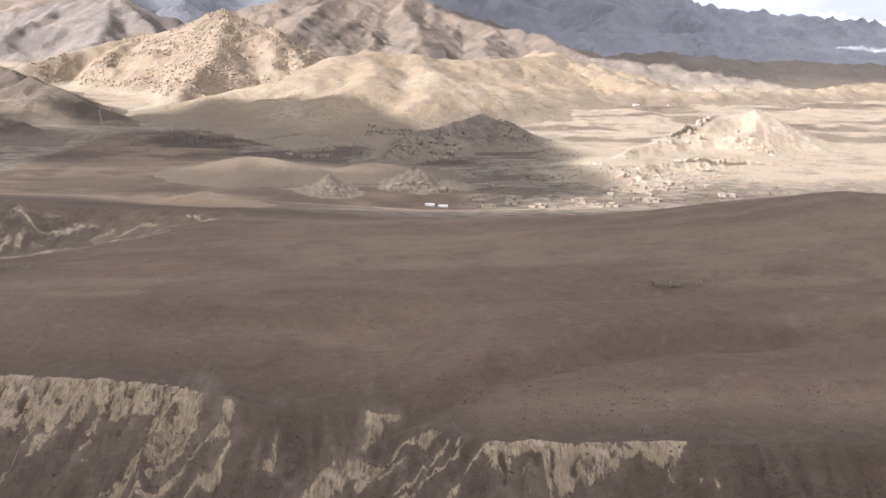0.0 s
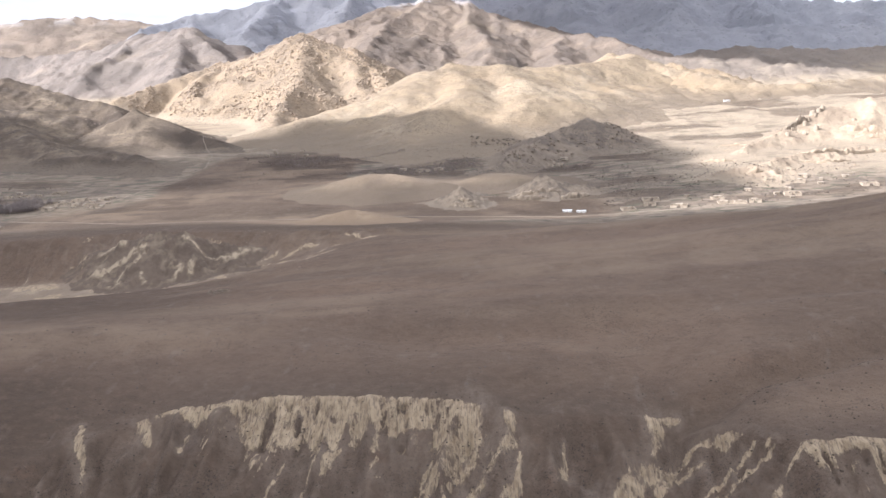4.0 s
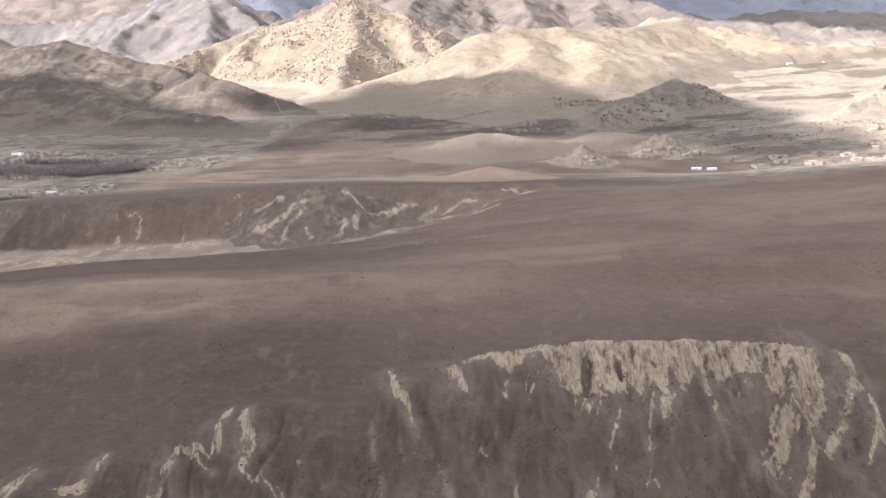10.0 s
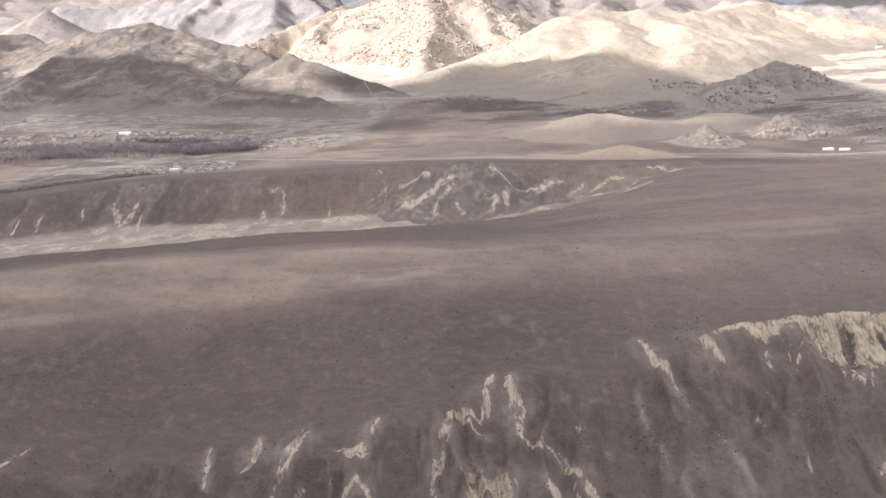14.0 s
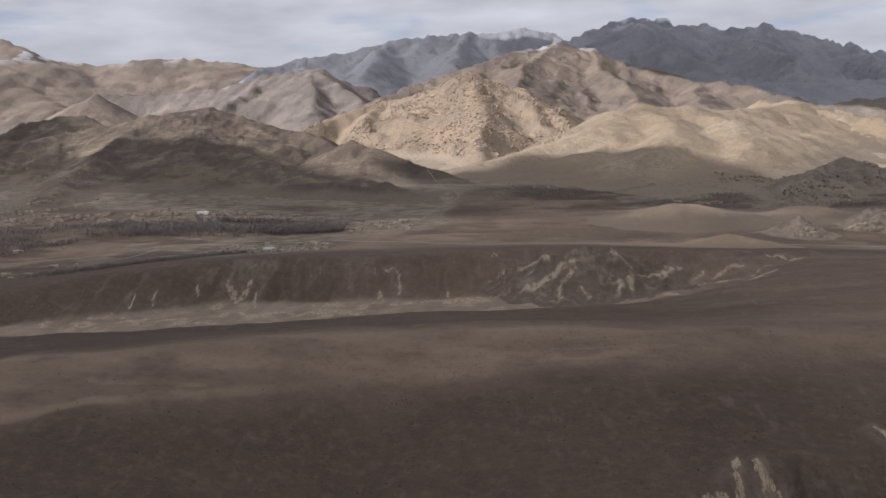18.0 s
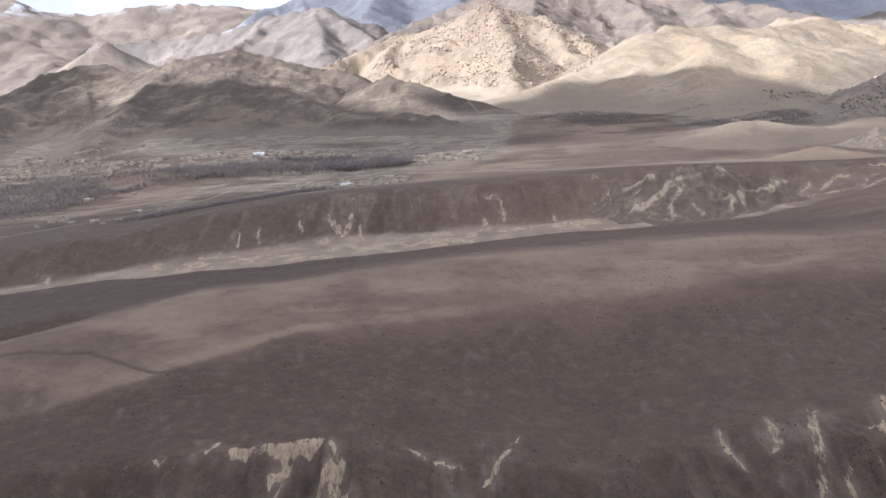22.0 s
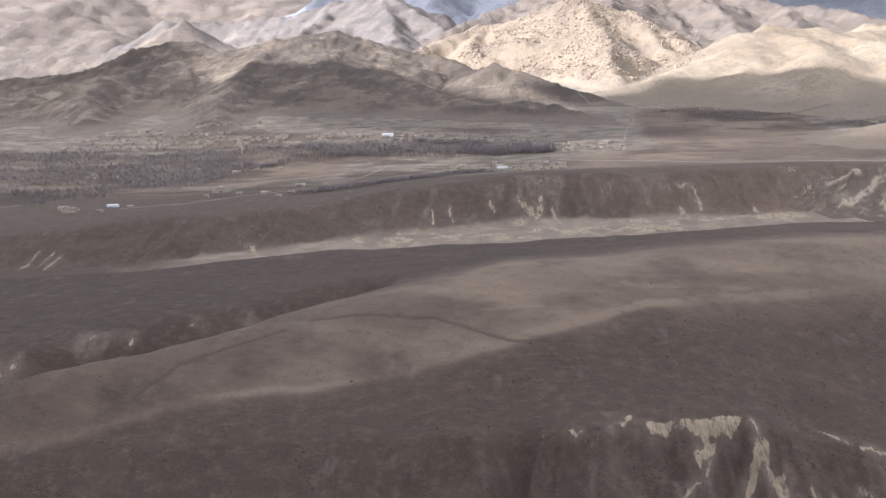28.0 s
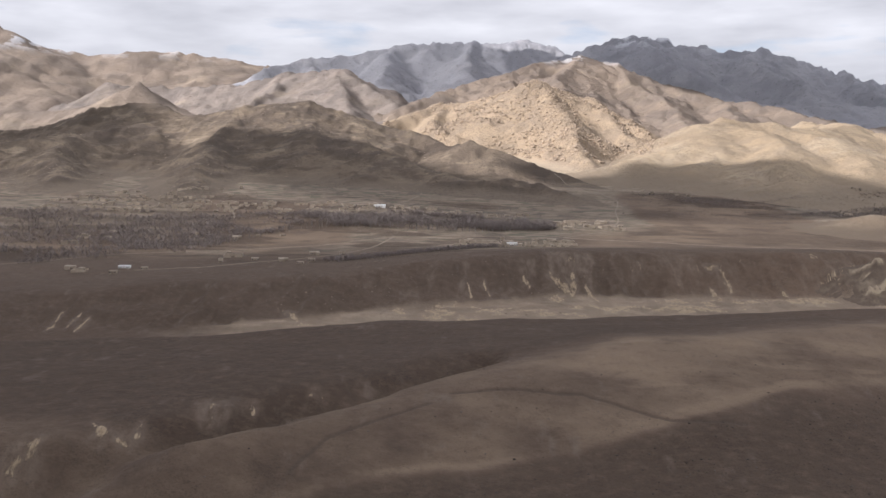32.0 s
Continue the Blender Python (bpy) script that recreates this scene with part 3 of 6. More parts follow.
FRONT = ((-2000, -1600, -1420, -1326, -1270, -1228, -1161, -1020, -850), (1120, 1150, 1185, 1230, 1310, 1362, 1366, 1362, 1392))   # the poplar grove's two edges
BACK = ((-2000, -1600, -1420, -1326, -1161, -1020, -850), (1430, 1470, 1480, 1490, 1500, 1505, 1490))
VALLEY_GROVES = (((-405, 1662), (-340, 1702), (-276, 1738), (-205, 1785), (-150, 1770), (-136, 1695), (-215, 1608), (-290, 1616), (-350, 1636)),
                 ((-590, 1830), (-511, 1885), (-440, 1895), (-425, 1830), (-470, 1742), (-510, 1752)), ((-395, 1860), (-300, 1880), (-290, 1860), (-390, 1838)), ((-640, 1900), (-560, 1925), (-545, 1905), (-630, 1880)), ((-110, 1625), (-20, 1650), (60, 1640), (50, 1610), (-60, 1600)))
TRACKS = ((1.25, ((-1000, 462), (-965, 466), (-932, 464), (-888, 447), (-850, 446))), (1.1, ((-1074, 394), (-1060, 419), (-1031, 438), (-1010, 451))))


def within(x, y, ring):
    """How far inside a closed outline a point lies; negative outside."""
    d, odd = along(x, y, ring + ring[:1]), np.zeros(np.shape(x), bool)
    for (ax, ay), (bx, by) in zip(ring, ring[1:] + ring[:1]):
        if ay != by:
            odd ^= ((ay > y) != (by > y)) & (x < ax + (y - ay) * (bx - ax) / (by - ay))
    return np.where(odd, d, -d)


def line_at(line, x):
    return np.interp(x, line[0], line[1]), np.interp(x, line[0], line[2])


def ground(x, y, masks=False):
    """The height of the ground sheet, and what covers it."""
    x, y = np.asarray(x, float), np.asarray(y, float)
    wx, wy = x + 9 * fbm(x, y, 70, 3, 3), y + 7 * fbm(x, y, 60, 3, 5)
    ys, zs = zip(*(line_at(line, wx) for line in LINES))
    z = zs[0] + 0.0
    part_of = []
    for k in range(len(LINES) - 1):
        t = np.clip((wy - ys[k]) / (ys[k + 1] - ys[k]), 0, 1)
        part_of.append(t)
        z = z + (zs[k + 1] - zs[k]) * (t * (1 - SOFT[k]) + t * t * (3 - 2 * t) * SOFT[k])
    z = z - 0.02 * np.clip(ys[0] - y, 0, 400)
    front = 1 - part_of[0]
    below = ys[1] - wy                                     # how far below the break of the slope
    slope = ease(below, -6, 10) * ease(front, -0.2, 0.15)
    rills = ridged(x + 9 * fbm(x, y, 34, 3, 8), y * 0.20, 9, 3, 21)
    ribs = ridged(x + 16 * fbm(x, y, 70, 3, 9), y * 0.24, 27, 3, 31)
    z = z + slope * (10.0 * ribs + 3.4 * rills + 1.4 * fbm(x, y * 0.6, 9, 3, 33) - 5) * (1 - 0.6 * ease(-x, 900, 1000))
    wall = ease(part_of[5], 0.02, 0.3) * (1 - ease(part_of[5], 0.75, 1.0))   # the far side of the ravine
    z = z + wall * ease(-x, 150, 300) * (8.5 * ridged(x + 12 * fbm(x, y, 60, 2, 13), y * 0.35, 42, 3, 41) + 2.0 * ridged(x, y * 0.3, 12, 2, 45) - 3)
    bad = ease(-x, 330, 420) * (1 - ease(-x, 580, 640)) * ease(wy, 935, 965) * (1 - ease(wy, 1015, 1045))
    z = z + bad * (13 * ridged(x, y * 0.8, 55, 4, 51) - 4)
    steppe = ease(wy, ys[1] + 5, ys[1] + 60) * (1 - ease(wy, 1000, 1100))
    swell = fbm(x * 0.3 + 0.1 * y, y - 0.12 * x, 75, 3, 120)
    east = ease(x, -520, -260) * ease(wy, ys[1] + 15, ys[1] + 80) * (1 - ease(wy, 800, 890))
    z = z + 6.0 * swell * east
    z = z + steppe * (4.0 * fbm(x * 0.55, y, 130, 3, 61) + 0.6 * fbm(x, y, 18, 3, 62))
    z = z + ease(x, 100, 300) * ease(wy, 1750, 2000) * 9 * ridged(x, y, 150, 4, 118) + ease(wy, 1050, 1300) * (2.5 * fbm(x, y, 160, 4, 71) + 0.35 * fbm(x, y, 20, 3, 72)) + 0.12 * fbm(x, y, 5, 3, 73)
    for depth, width, line in GULLIES:
        z = z - depth * np.exp(-(along(x + 5 * fbm(x, y, 30, 2, 81), y + 5 * fbm(x, y, 30, 2, 82), line) / width) ** 2)
    if not masks:
        return z
    mottle, comb = fbm(x, y, 16, 4, 91), ridged(x + 3 * fbm(x, y, 14, 2, 95), y * 0.22, 5.5, 2, 92)
    tatter, patch = fbm(x, y * 0.4, 7, 4, 93), fbm(x, y, 34, 3, 94)
    pale, halo = np.zeros_like(z), np.zeros_like(z)
    breaks = fbm(x, y * 0.7, 6, 3, 90)
    for width, line in STREAKS:
        xs, yl = [p[0] for p in line], [p[1] for p in line]
        near = (x > min(xs) - 40) & (x < max(xs) + 40) & (y > min(yl) - 40) & (y < max(yl) + 40)
        if near.any():
            q, r = tatter[near], patch[near]
            d, share = along_tapered(x[near] + 1.3 * mottle[near] + 1.2 * q, y[near] + 2.2 * mottle[near], line)
            d = d / (width * (0.40 + 0.85 * np.sqrt(np.sin(math.pi * np.clip(share, 0.02, 0.98)))) * (1 + 0.7 * r + 0.6 * mottle[near]))
            worn = (0.45 if width < 0.7 else 1.0) * np.clip((0.80 if yl[0] > 600 else 0.40 if xs[0] < -1040 else 0.78) + 0.75 * breaks[near], 0.2, 1)
            pale[near] = np.maximum(pale[near], worn * (1 - ease(d + 0.7 * q, 0.2, 1.8)))
            halo[near] = np.maximum(halo[near], (1 - ease(d + 2.0 * q, 0.4, 6.0)) * (0.9 + 0.7 * mottle[near]))
    # the cliff bands along the break of the slope, columns of clay with hanging fringes
    column = ridged(x + 1.8 * fbm(x, y, 9, 2, 95), y * 0.07, 6.2, 2, 92)
    for xs, deep in CLIFFS:
        hang = np.interp(x + 3 * mottle, xs, deep, left=0, right=0)
        reach = hang * (0.92 + 0.4 * fbm(x, y * 0.05, 13, 3, 97) + 0.22 * column + 0.45 * fbm(x, y * 0.10, 5, 3, 96))
        edge = 1.5 + 0.18 * hang
        face = ease(hang, 0.5, 3) * ease(below + 0.8 * tatter, -2.4, 0.4) * (1 - ease(below, reach - edge, reach + edge))
        turf = ease(fbm(x, y * 0.5, 24, 3, 98) + 0.02 * below, 0.42, 0.62) * ease(below, 3, 9)      # soil that still clings to the face
        gap = ease(-column + 0.4 * tatter, -0.02, 0.36) * ease(below, 0, 7)
        pale = np.maximum(pale, face * (1 - 0.8 * turf) * (1 - 0.75 * gap) * np.clip(0.85 + 0.6 * breaks, 0.3, 1))
        halo = np.maximum(halo, ease(hang, 0.5, 6) * ease(below, -1, 2) * (1 - ease(below, 0.8 * hang, 1.8 * hang + 6)) * (0.7 + 0.5 * mottle))
        z = z - face * 4.0 * gap
        lower = ease(hang, 4, 12) * ease(below, 0.5 * hang, 0.9 * hang + 0.01) * (1 - ease(below, 1.7 * hang, 2.6 * hang + 0.01))
        runs = ridged(x + 0.45 * below + 3 * mottle, y * 0.06, 10, 3, 121)
        pale = np.maximum(pale, 0.72 * lower * ease(runs, 0.30, 0.65) * ease(tatter + mottle, -0.25, 0.4))
    washes = slope * ease(fbm(x + 0.25 * (y - 400), y * 0.22, 22, 4, 98) + 0.3 * patch, 0.05, 0.55)
    halo = np.maximum(halo, 0.45 * washes * ease(-x, 40, 140) * (1 - ease(-x, 880, 920)))
    thread = slope * ease(rills, 0.52, 0.8) * ease(tatter + 0.8 * patch, 0.30, 0.75) * (1 - ease(-x, 870, 930))
    pale = np.maximum(pale, 0.5 * thread)
    bed = ease(part_of[3], 0.85, 1) * (1 - ease(part_of[5], 0.02, 0.20)) * ease(-x, 330, 480) * (1 - ease(-x, 1120, 1300))
    pale = np.maximum(pale, bed * ease(mottle + 0.9 * fbm(x * 0.6, y * 2, 50, 3, 99), 0.0, 0.6) * 0.7)
    halo = np.maximum(halo, np.maximum(0.9 * bed, bad * 0.6))
    pale = np.maximum(pale, bad * ease(ridged(x, y * 0.6, 26, 4, 52) + 0.7 * mottle, 0.45, 0.9) * 0.7)
    gash = ridged(x + 14 * fbm(x, y, 50, 3, 14) - 0.5 * (y - 950), y * 0.3, 24, 3, 46)
    pale = np.maximum(pale, 0.28 * wall * ease(-x, 250, 350) * (1 - ease(-x, 1150, 1300)) * ease(gash, 0.35, 0.75) * ease(patch + 0.5 * tatter, 0.05, 0.5))
    # lighter blotches and ribs: the wall's gully shading, put into its colour
    halo = np.maximum(halo, 0.8 * wall * ease(-x, 250, 350) * (1 - ease(-x, 1050, 1150)) * ease(tatter + 1.6 * patch, 0.1, 0.9))
    ribbed = ease(ridged(x + 8 * fbm(x, y, 40, 2, 15), y * 0.25, 24, 2, 47) + 0.5 * patch, 0.25, 0.75)
    halo = np.maximum(halo, wall * ease(-x, 780, 850) * (1 - ease(-x, 1000, 1060)) * ribbed)
    # straw grass on the brow, darker ground on the slope that falls away behind it
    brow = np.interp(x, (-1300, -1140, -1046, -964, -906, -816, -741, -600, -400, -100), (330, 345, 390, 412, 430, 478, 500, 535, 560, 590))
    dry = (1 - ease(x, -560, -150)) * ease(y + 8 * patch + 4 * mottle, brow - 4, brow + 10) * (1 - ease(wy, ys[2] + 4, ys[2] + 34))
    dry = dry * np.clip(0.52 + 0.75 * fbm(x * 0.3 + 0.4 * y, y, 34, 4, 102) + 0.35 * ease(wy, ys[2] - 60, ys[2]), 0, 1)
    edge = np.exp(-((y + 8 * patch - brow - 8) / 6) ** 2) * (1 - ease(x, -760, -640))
    # straw dimmed in the west: a window vignette put into the colour
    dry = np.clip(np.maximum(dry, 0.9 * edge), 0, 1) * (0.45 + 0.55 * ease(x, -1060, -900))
    dry = np.maximum(dry, 0.5 * steppe * ease(x, -560, -250) * ease(fbm(x * 0.22, y, 75, 3, 101) + 0.35 * ease(y, 620, 900), 0.0, 0.4))
    dry = np.maximum(dry, ease(wy, 1060, 1150) * (0.18 + 0.55 * ease(fbm(x * 0.7, y, 120, 4, 103), -0.3, 0.5)))
    dry = np.maximum(dry, 0.75 * ease(wy, 1850, 2300))
    brush_and_shade = 0.75 * ease(wy, ys[2] + 25, ys[2] + 70) * (1 - ease(part_of[3], 0.7, 1.0)) * (1 - ease(x, -480, -250))
    # below the brow the near ground's shade is put into the soil colour
    brush_and_shade = np.maximum(brush_and_shade, 0.5 * (1 - ease(y + 14 * patch, brow - 26, brow + 8)) * (1 - ease(x, -460, -330)) * ease(below, -400, -2))
    brush_and_shade = np.maximum(brush_and_shade, 0.1 * ease(part_of[5], 0.1, 0.4) * (1 - ease(part_of[6], 0.0, 0.25)) * ease(-x, 220, 330))
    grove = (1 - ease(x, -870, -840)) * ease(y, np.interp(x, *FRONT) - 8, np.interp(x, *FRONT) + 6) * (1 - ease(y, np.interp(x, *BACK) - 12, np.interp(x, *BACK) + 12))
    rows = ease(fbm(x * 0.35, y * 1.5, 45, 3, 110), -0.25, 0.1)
    brush_and_shade = np.maximum(brush_and_shade, grove * (0.35 + 0.4 * rows))
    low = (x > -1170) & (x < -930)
    brush_and_shade = np.maximum(brush_and_shade, low * (1 - ease(np.abs(y - 1050 - 165 * np.clip((x + 1150) / 200, 0, 1) ** 1.2), 16, 30)))
    brush_and_shade = np.maximum(brush_and_shade, 0.9 * ease(y, 1560, 1600) * (1 - ease(y, 1950, 2050)) * ease(x, -620, -560) * (1 - ease(x, 150, 260)) * ease(fbm(x * 0.45, y, 50, 4, 111), -0.12, 0.1))
    brush_and_shade = np.maximum(brush_and_shade, 0.7 * ease(y, 1250, 1290) * (1 - ease(y, 1500, 1560)) * ease(x, 0, 60) * (1 - ease(x, 420, 520)) * ease(fbm(x * 0.35, y, 40, 3, 112), 0.05, 0.25))
    brush_and_shade = np.maximum(brush_and_shade, 0.8 * ease(y, 1780, 1880) * (1 - ease(y, 3200, 3400)) * ease(x, 120, 220) * (1 - ease(x, 1900, 2200)) * ease(fbm(x * 0.5, y * 0.8, 80, 4, 113), 0.02, 0.25))
    brush_and_shade = np.maximum(brush_and_shade, 0.85 * (1 - ease(x, -950, -880)) * ease(y, 1020, 1070) * (1 - ease(y, 1650, 1750)) * ease(fbm(x * 0.35, y * 1.2, 42, 4, 114), 0.0, 0.22))
    brush_and_shade = np.maximum(brush_and_shade, 0.6 * ease(y, 1230, 1290) * (1 - ease(y, 1640, 1720)) * ease(x, -780, -700) * (1 - ease(x, -60, 30)) * ease(fbm(x * 0.5, y, 65, 4, 115), 0.0, 0.3))
    # western foreground darkened by colour, as its shade and vignette would
    brush_and_shade = np.maximum(brush_and_shade, 0.75 * (1 - ease(x + 20 * patch, -1110, -985)) * (1 - ease(wy, ys[3] - 50, ys[3])) * (1 - dry))
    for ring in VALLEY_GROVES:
        brush_and_shade = np.maximum(brush_and_shade, 0.65 * ease(within(x, y, ring) + 26 * fbm(x * 0.3, y * 1.4, 30, 3, 119) + 6 * mottle, -14, 8))
    red = steppe * (0.45 + 0.55 * ease(fbm(x * 0.4, y, 90, 4, 105), -0.2, 0.5)) * ease(x, -900, -600) * (1 - (1 - ease(y + 14 * patch, brow - 30, brow + 6)) * (1 - ease(x, -430, -290)))
    red = np.maximum(red, 0.45 * slope * ease(x, -650, -330))
    dry = np.maximum(dry, 0.95 * bed * (0.7 + 0.5 * ease(mottle, -0.3, 0.3)))
    straw = ease(fbm(x * 0.16 + 0.10 * y, y - 0.12 * x, 13, 3, 116), 0.18, 0.5) * ease(y + 8 * patch, brow, brow + 14) * (1 - ease(wy, ys[2] + 4, ys[2] + 24)) * (1 - ease(x, -560, -350)) * ease(x, -1100, -980)
    dry = np.maximum(dry, 0.95 * straw)
    dry = np.maximum(dry, 0.55 * east * ease(swell + 0.12 * patch, 0.10, 0.34) * (1 - 0.7 * ease(swell, 0.34, 0.5)))
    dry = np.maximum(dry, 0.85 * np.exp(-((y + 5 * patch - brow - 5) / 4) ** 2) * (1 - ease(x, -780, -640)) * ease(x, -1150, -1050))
    field = ease(wy, 1090, 1180) * ease(fbm(x, y, 260, 3, 107) + 0.45 * ease(y, 1200, 1500) - 1.2 * ease(y, 2000, 2700) - 0.7 * (ease(x, -730, -650) * (1 - ease(x, -420, -330))) + 0.3 * ease(x, -100, 150), -0.15, 0.2)
    field = np.maximum(field, ease(x, 150, 400) * ease(y, 2300, 2600) * (1 - ease(y, 3000, 3500)) * ease(fbm(x, y, 200, 3, 108), -0.3, 0.1))
    sand = np.maximum(0.7 * ease(y + 120 * patch, 1800, 2250) * (0.6 + 0.5 * ease(fbm(x, y, 140, 4, 117), -0.3, 0.3)), 0.8 * ease(x + 60 * patch, 90, 260) * ease(y + 40 * patch, 1330, 1480))
    brush_and_shade = np.maximum(brush_and_shade, 0.5 * ease(y + 150 * patch, 3300, 3900))
    sand = np.maximum(sand, bed * (0.35 + 0.35 * ease(mottle, -0.3, 0.3)))
    bare = 1 - 0.85 * np.clip(brush_and_shade, 0, 1) * ease(wy, 1050, 1150)
    dry, sand, field = dry * bare, sand * bare, field * bare
    track = np.zeros_like(z)
    for width, line in TRACKS:
        track = np.maximum(track, 1 - ease(along(x + mottle, y + mottle, line), width * 0.6, width * 1.4))
    z = z - 0.5 * track
    return z, dict(pale=pale, halo=np.clip(halo, 0, 1), dry=dry, red=red, field=field, brush_and_shade=np.clip(brush_and_shade, 0, 1), sand=sand, slope=slope * (1 - 0.8 * ease(-x, 870, 940)), track=track)


def sheet(name, x, y, z, masks, material, keep=None, parent=None, fine=None):
    """A quad mesh on a grid of plan points, with soil masks."""
    rows, cols = x.shape
    index = np.arange(rows * cols).reshape(rows, cols)
    quads = np.stack([index[:-1, :-1], index[:-1, 1:], index[1:, 1:], index[1:, :-1]], -1).reshape(-1, 4)
    if fine is not None:                        # outside these rows every second column is enough
        a, b = fine
        z = np.array(z)
        for row in (a, b):
            z[row, 1:-1:2] = (z[row, :-2:2] + z[row, 2::2]) / 2
        pieces = []
        for part_of, step in ((index[:a + 1], 2), (index[a:b + 1], 1), (index[b:], 2)):
            g = part_of[:, ::step]
            pieces.append(np.stack([g[:-1, :-1], g[:-1, 1:], g[1:, 1:], g[1:, :-1]], -1).reshape(-1, 4))
        quads = np.concatenate(pieces)
    co = np.stack([x, y, z], -1).reshape(-1, 3) * S
    if keep is not None or fine is not None:
        if keep is not None:
            quads = quads[keep.reshape(-1)[quads].any(1)]
        used = np.unique(quads)
        back = np.zeros(rows * cols, np.int64)
        back[used] = np.arange(len(used))
        quads, co = back[quads], co[used]
        masks = {k: np.broadcast_to(v, x.shape).reshape(-1)[used] for k, v in masks.items()}
    me = bpy.data.meshes.new(name)
    me.vertices.add(len(co))
    me.vertices.foreach_set("co", co.astype(np.float32).ravel())
    me.loops.add(quads.size)
    me.loops.foreach_set("vertex_index", quads.astype(np.int32).ravel())
    me.polygons.add(len(quads))
    me.polygons.foreach_set("loop_start", np.arange(0, quads.size, 4, dtype=np.int32))
    me.polygons.foreach_set("use_smooth", np.ones(len(quads), bool))
    for key, v in masks.items():
        a = me.attributes.new(key, "FLOAT", "POINT")
        a.data.foreach_set("value", np.broadcast_to(v, x.shape if keep is None and fine is None else np.shape(v)).astype(np.float32).ravel())
    me.update(calc_edges=True)
    me.materials.append(material)
    ob = new(name, me)
    ob.parent = parent
    return ob


def build_ground():
    ys = np.concatenate([np.linspace(-6900, -400, 14), np.linspace(-300, 240, 20), np.arange(246, 300, 4.0), np.arange(300, 530, 0.95), np.arange(530, 1060, 3.2), np.arange(1060, 1720, 4.4), np.arange(1720, 2900, 12), np.arange(2900, 7000, 80), [7100]])
    u = np.linspace(0, 1, 1361)
    side = np.maximum(ys, 330)
    left, right = -1040 - 0.58 * side, 60 + 0.58 * side
    x = left[:, None] + (right - left)[:, None] * u[None, :]
    margin_l = left[:, None] + (np.array([-7000.0, -3500, -1800, -900, -400, -150, -50]))[None, :]
    margin_r = right[:, None] + (np.array([50.0, 150, 400, 900, 1800, 3500, 7000]))[None, :]
    x = np.concatenate([margin_l, x, margin_r], 1)
    y = np.broadcast_to(ys[:, None], x.shape)
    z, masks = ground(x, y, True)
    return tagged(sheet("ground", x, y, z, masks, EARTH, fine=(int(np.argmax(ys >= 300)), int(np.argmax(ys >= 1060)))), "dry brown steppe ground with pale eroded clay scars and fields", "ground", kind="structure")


build_ground()


# ---- hills and mountains, each raised along its ridges ----
HILLS = []


def ridge_height(x, y, ridges, fall, tail, soft=0.0):
    h = np.full(x.shape, -1e9)
    dist = np.full(x.shape, 1e9)
    for line in ridges:
        for (ax, ay, az), (bx, by, bz) in zip(line, line[1:]):
            dx, dy = bx - ax, by - ay
            t = np.clip(((x - ax) * dx + (y - ay) * dy) / (dx * dx + dy * dy), 0, 1)
            d = np.hypot(x - ax - t * dx, y - ay - t * dy)
            d = np.sqrt(d * d + soft * soft) - soft
            v = az + (bz - az) * t - fall * d * (1 + 0.35 * np.exp(-d / tail))
            k = 5.0
            h = np.maximum(h, v) + k * np.log1p(np.exp(-np.abs(h - v) / k))
            dist = np.minimum(dist, d)
    return h, dist


def hill(name, label, ridges, material, fall=0.42, tail=140, rough=12.0, size=90.0, foot=9.0, step=9.0, rock=0.0, pale=0.0, snow=None, reach=None, seed=200, category="hill", crisp=0.0, skirt=1.6, soft=0.0, scars=()):
    pts = [p for line in ridges for p in line]
    reach = reach or max(p[2] for p in pts) / fall * 1.5
    x0, x1 = min(p[0] for p in pts) - reach, max(p[0] for p in pts) + reach
    y0, y1 = min(p[1] for p in pts) - reach, max(p[1] for p in pts) + reach * 0.7
    xs, ys = np.arange(x0, x1, step), np.arange(y0, min(y1, 7080), step * 1.25)
    x, y = np.meshgrid(xs, ys)
    z, masks = hill_shape(x, y, ridges, fall, tail, rough, size, foot, seed, crisp, soft)
    base = masks.pop("base")
    m = fbm(x, y, size * 0.8, 4, seed + 40)
    near = masks.pop("near")
    masks = dict(rock=np.clip(rock * ease(m + 0.4 * near, -0.3, 0.4), 0, 1), pale=np.clip(pale * ease(m, 0.0, 0.45), 0, 1), snow=ease(z, *snow) if snow else np.zeros_like(z), skirt=1 - ease(z - base + 0.3 * skirt * foot * m, 0.2 * foot * skirt, skirt * foot))
    worn = fbm(x, y, 7, 3, seed + 60)
    for width, line in scars:
        d, share = along_tapered(x + 2.2 * worn, y + 3.0 * worn, line)
        masks["pale"] = np.maximum(masks["pale"], 1 - ease(d / (1.35 * width) + 1.3 * worn, 0.4, 1.6))
    HILLS.append((ridges, fall, tail, rough, size, foot, seed, crisp, soft, (x0, x1, y0, y1)))
    return tagged(sheet(name, x, y, z, masks, material, keep=z > base - 1.0), label, category)


